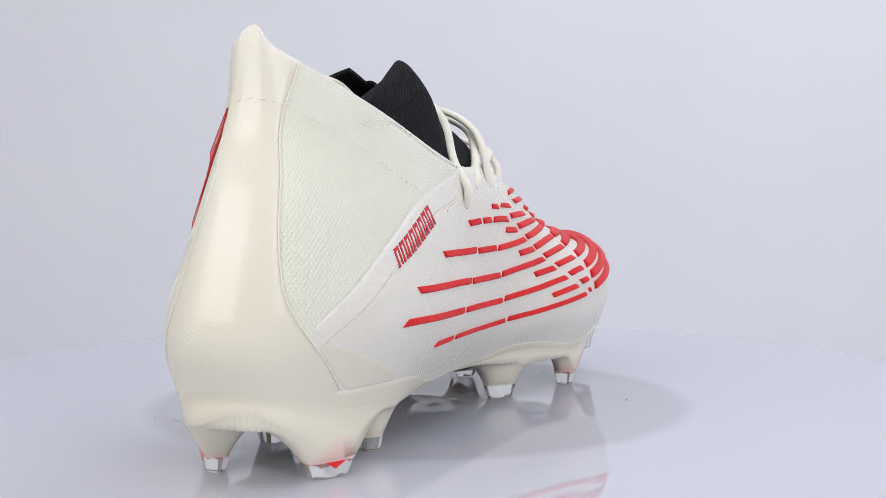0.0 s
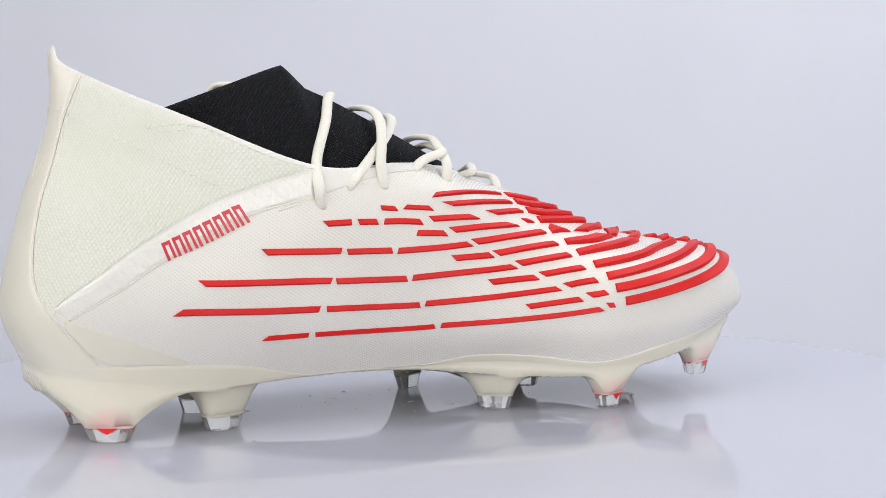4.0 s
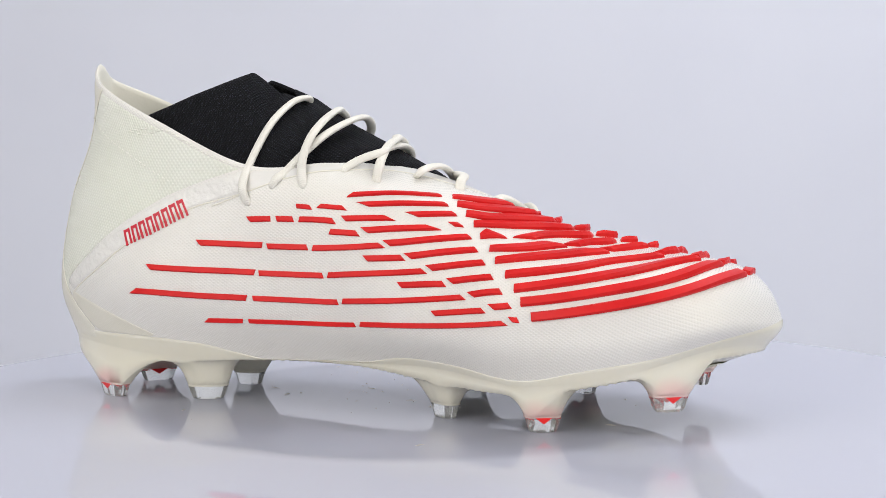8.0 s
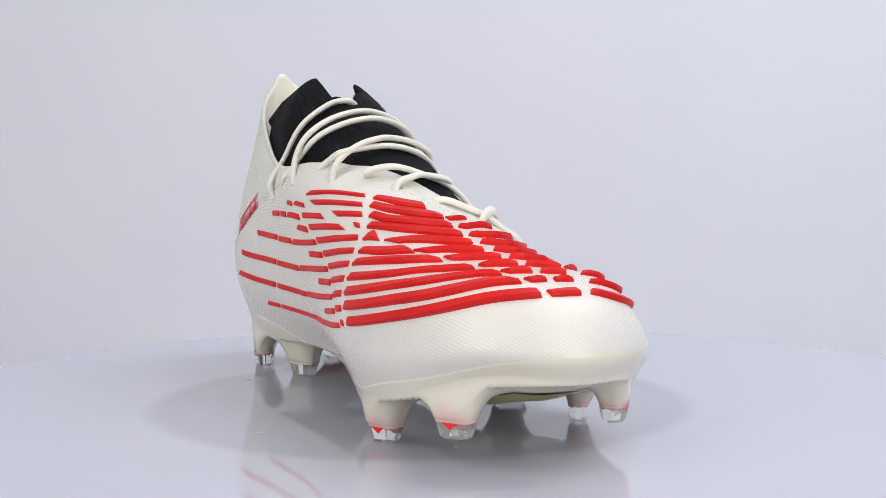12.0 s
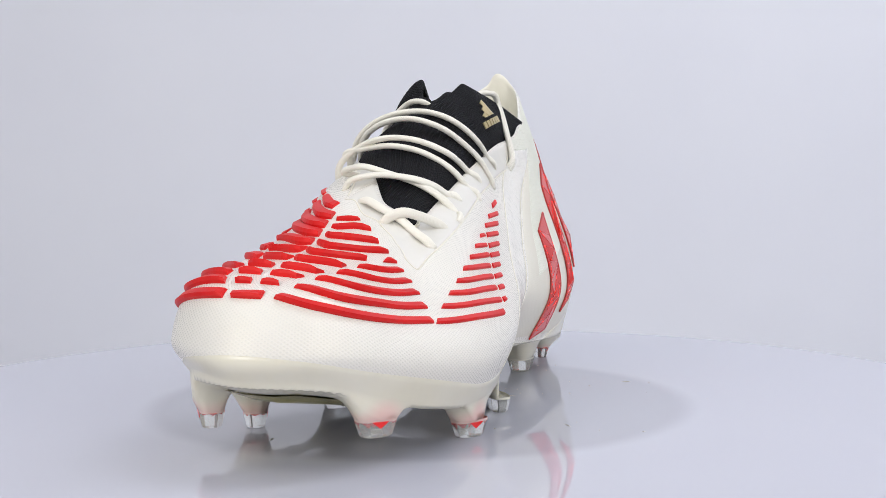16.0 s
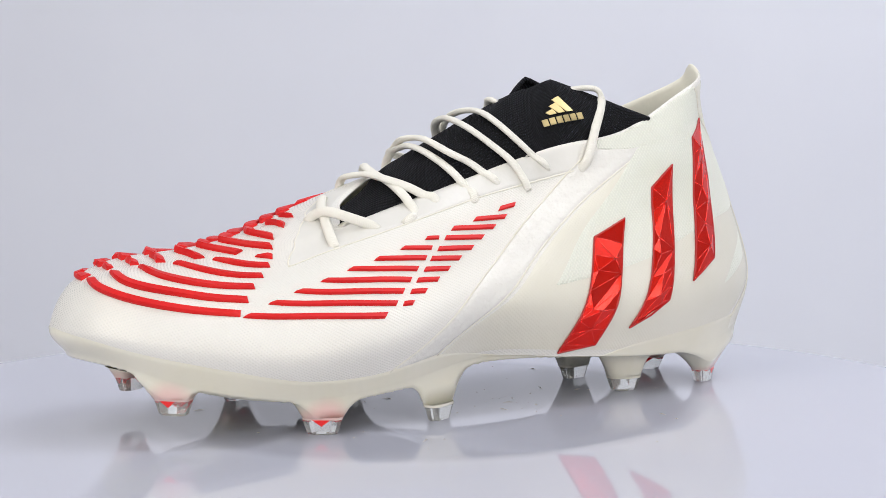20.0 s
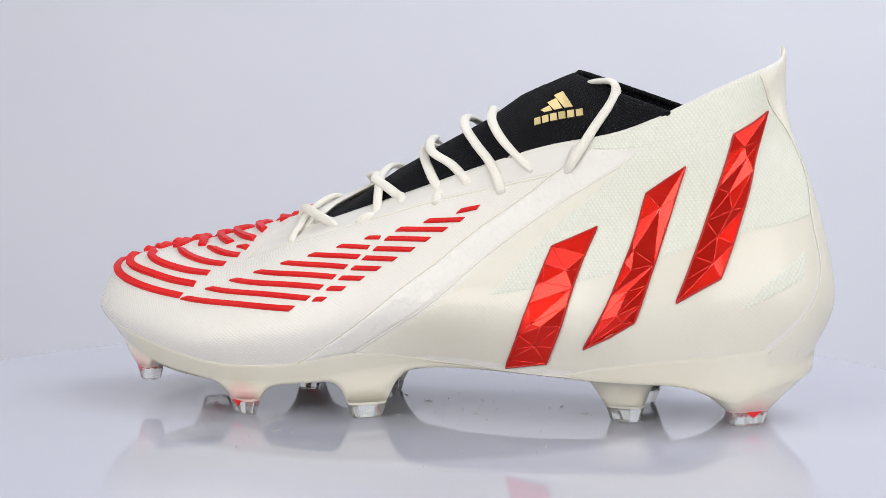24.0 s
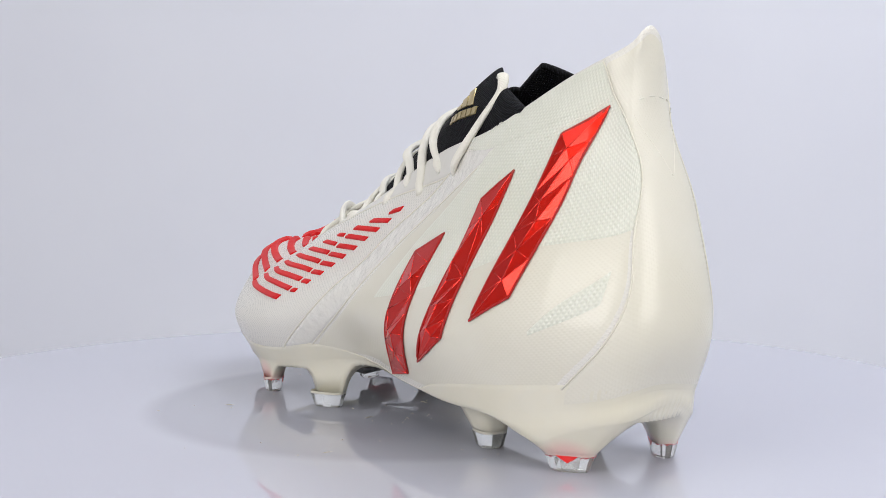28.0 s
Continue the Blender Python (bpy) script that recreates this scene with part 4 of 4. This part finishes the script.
def stud(boot, x, y, z, a, b, turn, red, reach):
    """The foot of a stud under the plate, with a clear faceted tip and, on some, a red inlay."""
    sides = 40
    ca, sa = math.cos(radians(turn)), math.sin(radians(turn))
    levels = (5.0, 5.2, 5.5, 5.9)
    rings = [[] for k in levels]
    spread = np.linspace(1.0, 2.2, 80)
    for i in range(sides):
        q = 2 * math.pi * i / sides
        cx, cy = math.cos(q), math.sin(q)
        size = (abs(cx) ** 3 + abs(cy) ** 3) ** (-1 / 3)
        px, py = a * cx * size, b * cy * size
        ux, uy = px * ca - py * sa, px * sa + py * ca
        way = np.stack([x + ux * spread, y + uy * spread], axis=1)
        high = underside(way)
        high[~within(way)] = 99
        high = np.maximum.accumulate(high)
        for k, level in enumerate(levels):
            d = np.interp(z + level, high, spread) + (0.006 if level < 5.8 else -0.004)
            rings[k].append((x + ux * d, y + uy * d, z + level))
    g = np.array(rings).transpose(1, 0, 2)
    me = fix_normals(mesh_of("stud", g.reshape(-1, 3) * MM, grid_faces(sides, len(levels)) + [tuple(i * len(levels) for i in range(sides))]))
    me.shade_smooth()
    pod = part("stud", me, M_SOLE, boot)
    # clear tip: eight flat sides, chamfered below
    corner = [(1, -0.4), (1, 0.4), (0.55, 1), (-0.55, 1), (-1, 0.4), (-1, -0.4), (-0.55, -1), (0.55, -1)]

    def block(steps, mat, name, label):
        verts = []
        for k, s in steps:
            for cx, cy in corner:
                px, py = a * s * cx, b * s * cy
                verts.append((x + px * ca - py * sa, y + px * sa + py * ca, z + k))
        faces = [(k * 8 + i, k * 8 + (i + 1) % 8, k * 8 + 8 + (i + 1) % 8, k * 8 + 8 + i) for k in range(len(steps) - 1) for i in range(8)]
        faces += [tuple(range(8))[::-1], tuple(range(8 * len(steps) - 8, 8 * len(steps)))]
        me = fix_normals(mesh_of(name, np.array(verts) * MM, faces, False))
        part(name, me, mat, pod, label)
    block(((0, 0.70), (0.5, 0.77), (5.15, 1.0)), M_CLEAR, "tip", "clear glassy stud tip")
    if red:
        # wedges of red that point down the faces of the tip, under one red cap
        verts, faces = [], []
        for i in range(8):
            (ax, ay), (bx, by) = corner[i], corner[(i + 1) % 8]
            long = math.hypot((bx - ax) * a, (by - ay) * b) > 5
            low = 2.9 if long else 4.3
            trio = [(ax * 0.9 + bx * 0.1, ay * 0.9 + by * 0.1, 5.18, 1.012), (ax * 0.1 + bx * 0.9, ay * 0.1 + by * 0.9, 5.18, 1.012),
                    ((ax + bx) / 2, (ay + by) / 2, low, 0.93)]
            q = len(verts)
            for deep in (1.0, 0.86):
                for cx, cy, k, s in trio:
                    px, py = a * cx * s * deep, b * cy * s * deep
                    verts.append((x + px * ca - py * sa, y + px * sa + py * ca, z + k))
            faces += [(q, q + 1, q + 2), (q + 5, q + 4, q + 3), (q, q + 3, q + 4, q + 1), (q + 1, q + 4, q + 5, q + 2), (q + 2, q + 5, q + 3, q)]
        part("inlay", fix_normals(mesh_of("inlay", np.array(verts) * MM, faces, False)), M_INLAY, pod, "red wedge-shaped inlay in the clear tip")


def sole_plate(boot, name, x0, x1, reach, drop, n, m, mat, label, seed):
    """A moulded plate of flat facets on the underside, between the studs."""
    rng, verts = random.Random(seed), []
    for i in range(n):
        for j in range(m):
            x = x0 + (x1 - x0) * i / (n - 1) + (rng.uniform(-0.3, 0.3) * (x1 - x0) / n if 0 < i < n - 1 else 0)
            lo, hi, _, _ = sole_span(x)
            w = -1 + 2 * j / (m - 1) + (rng.uniform(-0.5, 0.5) / m if 0 < j < m - 1 else 0)
            edge = i in (0, n - 1) or j in (0, m - 1)
            verts.append((x, (lo + hi) / 2 + w * (hi - lo) * reach, 0.0 if edge else -rng.uniform(0.2, 1.0) * drop))
    verts = np.array(verts, float)
    verts[:, 2] += belly_at(verts) - 0.6
    faces = []
    for i in range(n - 1):
        for j in range(m - 1):
            a, b, c, d = i * m + j, (i + 1) * m + j, (i + 1) * m + j + 1, i * m + j + 1
            faces += [(a, b, c), (a, c, d)] if rng.random() < 0.5 else [(a, b, d), (b, c, d)]
    me = fix_normals(mesh_of(name, verts * MM, faces, False))
    part(name, me, mat, boot, label)


def sock(boot):
    g, s, w = sock_grid()
    ns, nw = g.shape[:2]
    keep = []
    for i in range(ns - 1):
        for j in range(nw):
            if s[i] < 3.0 and 2.0 < w[j] + 0.08 < 4.0:
                continue
            keep.append((i * nw + j, (i + 1) * nw + j, (i + 1) * nw + j + 1, i * nw + j + 1) if j + 1 < nw else None)
    faces = [f for f in keep if f]
    me = fix_normals(mesh_of("sock", g.reshape(-1, 3) * MM, faces))
    run = np.concatenate([[0], np.cumsum(np.linalg.norm(np.diff(g[:, 10], axis=0), axis=1))]) * MM
    wide = np.concatenate([np.zeros((ns, 1)), np.cumsum(np.linalg.norm(np.diff(g, axis=1), axis=2), axis=1)], axis=1) * MM
    add_uv(me, np.stack([np.repeat(run, nw), wide.ravel()], axis=1))
    me.shade_smooth()
    ob = part("sock", me, M_BLACK, boot, "black stretch knit sock and tongue")
    mod = ob.modifiers.new("thickness", "SOLIDIFY")
    mod.thickness, mod.offset = 0.0016, 0.0


def lace(boot, points):
    p = np.asarray(points, float)
    k = np.concatenate([[0], np.cumsum(np.linalg.norm(np.diff(p, axis=0), axis=1))])
    q = glide(p, np.linspace(0, k[-1], int(k[-1] / 1.2)), knots=k)
    # towards its holes the lace lies on the skin and dips in at the very end
    skin, normal = G.reshape(-1, 3), N.reshape(-1, 3)
    far = np.linspace(0, k[-1], len(q))
    far = np.minimum(far, k[-1] - far)
    for i in np.where(far < 6)[0]:
        near = np.linalg.norm(skin - q[i], axis=1).argmin()
        off = (q[i] - skin[near]) @ normal[near]
        rest = float(np.interp(far[i], (0, 2.6, 5), (-1.1, 0.5, 0.95)))
        if -4 < off < rest:
            q[i] += normal[near] * (rest - off)
    for _ in range(3):
        q[1:-1] = 0.25 * q[:-2] + 0.5 * q[1:-1] + 0.25 * q[2:]
    centre = np.array([0, -6.0, 70.0])
    out = (q - centre) * [0.15, 1, 1]
    part("lace", tube(q, 1.85, 1.15, 16, outward=out), M_LACE, boot, "cream braided flat lace")


def eyelet(boot, uv):
    p, n = on_last([uv], 0.12)
    p, n = p[0], n[0]
    t = unit(np.array([0.6, 0, 0.8]) - n * (np.array([0.6, 0, 0.8]) @ n))
    b = np.cross(n, t)
    verts = [p + n * 0.1] + [p + t * math.cos(k * math.pi / 6) * 0.6 + b * math.sin(k * math.pi / 6) * 1.2 - n * 0.1 for k in range(12)]
    faces = [(0, 1 + k, 1 + (k + 1) % 12) for k in range(12)]
    # the hole's shade is this disc's grey colour, nothing is cut through
    part("eyelet", fix_normals(mesh_of("eyelet", np.array(verts) * MM, faces)), M_HOLE_SHADE, boot, "small shallow disc coloured as an eyelet's shade")


def word(boot):
    """Eight red slanting bar shapes where a word is printed on the band."""
    foot, head = along(WORD[0], 90)[0], along(WORD[1], 90)[0]

    def at(s, h, lift=0.42):
        h = 1.25 * h - 0.1
        k = s * 89
        i = min(max(int(k), 0), 88)
        a, b = foot[i] + (foot[i + 1] - foot[i]) * (k - i), head[i] + (head[i + 1] - head[i]) * (k - i)
        return on_last([a * (1 - h) + b * h], lift)[0][0]
    for n in range(8):
        s0 = n / 8
        strokes = [((0.0, 0.0), (0.0, 1.0), 0.032), ((0.070, 0.02), (0.070, 0.98), 0.030), ((0.0, 0.88), (0.1, 0.88), 0.0)]
        verts, faces = [], []
        for (sa, ha), (sb, hb), w in strokes:
            q = len(verts)
            if w:
                quad = [(sa, ha), (sa + w, ha), (sb + w, hb), (sb, hb)]
            else:
                quad = [(sa, 0.80), (sb, 0.80), (sb, 0.98), (sa, 0.98)]
            verts += [at(s0 + s, h) for s, h in quad] + [at(s0 + s, h, 0.2) for s, h in quad]
            faces += [(q, q + 1, q + 2, q + 3)] + [(q + k, q + (k + 1) % 4, q + 4 + (k + 1) % 4, q + 4 + k) for k in range(4)]
        me = fix_normals(mesh_of("print", np.array(verts) * MM, faces, False))
        part("printed_bar", me, M_PRINT, boot, "dark red printed bars on the band")


def emblem(boot):
    """Gilt emblem: three slanting bars over a row of small blocks."""
    a, b, c = (np.array(p) for p in EMBLEM[0])
    ex = b - a
    wide = np.linalg.norm(ex)
    ex = ex / wide
    up = c - a - ex * ((c - a) @ ex)
    tall = np.linalg.norm(up)
    up = up / tall
    n = unit(np.cross(ex, up))
    if n[1] < 0:
        n = -n

    g, _, _ = sock_grid(200, 140)
    skin = g.reshape(-1, 3)

    def bar(quad, name):
        base = []
        for x, y in quad:
            p = a + ex * x * wide + up * y * tall
            off = (skin - p) @ n
            side = np.linalg.norm(skin - p - off[:, None] * n, axis=1)
            near = np.where(side < 1.2)[0]
            base.append(p + n * (off[near].max() if len(near) else 0.0))
        verts = [p + n * 1.1 for p in base] + [p - n * 1.0 for p in base]
        faces = [(0, 1, 2, 3)] + [(k, (k + 1) % 4, 4 + (k + 1) % 4, 4 + k) for k in range(4)]
        part(name, fix_normals(mesh_of(name, np.array(verts) * MM, faces, False)), M_GOLD, boot, "raised gilt emblem bar")
    for x0, h in ((0.12, 0.55), (0.32, 0.76), (0.52, 0.98)):
        bar([(x0 + 0.10, 0.36), (x0 + 0.26, 0.36), (x0 + 0.26 - 0.3 * (h - 0.36), h), (x0 + 0.08 - 0.3 * (h - 0.36), h - 0.08)], "emblem_bar")
    for k in range(6):
        x0 = 0.0 + k * 0.165
        bar([(x0, 0.02), (x0 + 0.13, 0.02), (x0 + 0.13, 0.25), (x0, 0.25)], "emblem_block")


def football_boot():
    boot = tagged(new("football_boot"), "white football boot with red ribs and clear studs on a turntable", "football boot")
    upper(boot)
    outsole(boot)
    sole_plate(boot, "sole_plate", 70, 119, 0.27, 2.6, 5, 5, M_GILT, "gilt faceted plate under the toe", 3)
    sole_plate(boot, "sole_web", 4, 69, 0.30, 3.2, 7, 6, M_WEB, "smoky clear faceted web under the ball", 4)
    sole_plate(boot, "sole_web", -108, -66, 0.2, 1.6, 5, 4, M_WEB, "smoky clear faceted web under the heel", 6)
    sock(boot)
    # panels glued on the skin
    out_seam = list(SEAMS[0]) + [(SEAMS[0][-1][0] + 0.05, 0.01)]
    in_seam = [(u - 20.02, v) for u, v in SEAMS[1]] + [(SEAMS[1][-1][0] - 20.04, 0.01)]
    patch("heel_counter", out_seam, in_seam, 0.26, M_FILM, boot, "glossy cream heel counter film", 60, 40)
    patch("quarter_panel", out_seam[:6], BAND[0][::-1], 0.16, M_KNIT, boot, "pale green-white knitted ankle panel", 48, 48)
    patch("quarter_panel", HEEL_TAB[1], SEAMS[1][:5], 0.26, M_KNIT, boot, "pale green-white knitted ankle panel", 60, 48)
    patch("quarter_film", BAND_INNER[1] + ((BAND_INNER[1][-1][0], 0.01),), SEAMS[1] + ((SEAMS[1][-1][0], 0.01),), 0.1, M_FILM, boot, "smooth cream film over the inner quarter", 60, 40)
    patch("quarter_panel", [(16.62 + 0.33 * k, 0.998) for k in range(7)], [(16.6, 0.93), (16.85, 0.87), (17.13, 0.825), (17.6, 0.80), (18.1, 0.80), (18.6, 0.83)], 0.3, M_KNIT, boot,
          "pale green-white knit along the inner collar", 48, 16)
    patch("knit_sliver", WEDGE[2], WEDGE[3], 0.2, M_KNIT, boot, "pale knitted sliver beside the heel", 16, 8)
    patch("heel_wedge", WEDGE[0], WEDGE[1], 0.14, M_FILM, boot, "smooth cream film wedge over the heel plate", 24, 12)
    patch("eyelet_strip", GUSSET[2], [(4.1 + 0.6 * k, 0.995) for k in range(6)], 0.2, M_STRIP, boot, "smooth white eyelet strip", 60, 12)
    rim_of_v = [np.array(a) * (1 - f) + np.array(b) * f for way in GUSSET[:2] for a, b in zip(way[:-1], way[1:]) for f in (0, 0.04, 0.5, 0.96)]
    rim_of_v.append(np.array(GUSSET[1][-1]))
    patch("eyelet_strip", rim_of_v, [(7.1 + 1.04 * k, 0.995) for k in range(10)], 0.2, M_STRIP, boot, "smooth white eyelet strip, pointed before the tongue", 160, 14)
    patch("band", BAND[0], BAND[1], 0.3, M_GLOSS, boot, "glossy white heat-pressed band", 60, 12)
    patch("band", BAND_INNER[0], BAND_INNER[1], 0.24, M_GLOSS, boot, "glossy white heat-pressed band", 60, 12)
    for way in SEAMS:
        seam(boot, way, M_SEAM)
    for way in HEEL_V:
        seam(boot, way, M_SEAM, 0.2, 0.2)
    for way in (BAND[1], BAND_INNER[1], BAND_INNER[0]) + tuple(GUSSET):
        seam(boot, way, M_SEAM, 0.3, 0.06)
    for way in STITCHES:
        stitching(boot, way)
    stitching(boot, HEEL_TAB[0], 3.0, 0.4)
    for family in (RIBS_REAR, RIBS_LOW, RIBS_MIDDLE, RIBS_MIDDLE_LOW, RIBS_INNER_SIDE, RIBS_INNER_SHORT):
        for r in family:
            rib(boot, *r)
    # the crown's ribs are low on the flanks and stand up towards the middle of the toe
    for family in (RIBS_CROWN, RIBS_FRONT, RIBS_INNER_CROWN, RIBS_INNER_TOE):
        for r in family:
            u0, u1 = r[4][0][0], r[4][-1][0]
            rib(boot, *r, 0.5, tuple(float(np.interp(u, (6.4, 7.6, 8.4, 10.8, 12.2), (0.5, 0.85, 1, 1, 0.5))) for u in (u0, u1)), 1.7 if family is RIBS_CROWN else 1.3 if family is RIBS_FRONT else 1.0)
    for k in range(3):
        foil(boot, FOILS[2 * k], FOILS[2 * k + 1], FACETS[k])
    word(boot)
    emblem(boot)
    for points in LACES:
        lace(boot, points)
    skin = G.reshape(-1, 3)
    for k, points in enumerate(LACES):
        for way in (points,) if k == 0 else (points[::-1],) if k == 1 else (points, points[::-1]):
            for q in glide(way[:3], np.linspace(0, 1, 12)):
                i, j = divmod(int(np.linalg.norm(skin - q, axis=1).argmin()), NV + 1)
                if (q - G[i, j]) @ N[i, j] > 0.3:
                    break
            eyelet(boot, (i * 20 / NU, j / NV))
    for s in STUDS:
        stud(boot, *s)
    return boot


boot = football_boot()


# ---- motion: the table turns at an almost even pace and carries the boot ----
TURN = [(0, 61.1), (2, 38.9), (3.5, 22.45), (5.5, 0.46), (8, -26.7), (10, -49.0), (11.5, -65.7), (13.5, -87.85), (16, -115.4),
        (18, -137.65), (19.5, -154.1), (20.5, -164.75), (21.5, -175.6), (23.5, -198.0), (25, -214.75), (28, -247.9)]


def motions():
    knots, angles = [t for t, _ in TURN], [(a,) for _, a in TURN]
    times = [0.5 * k for k in range(57)]
    turn = glide(angles, times, knots=knots)[:, 0]
    rows = [(t, pose(0, 0, 0, 0, 0, float(a))) for t, a in zip(times, turn)]
    walk(boot, rows)
    walk(turntable_disc, rows)


motions()
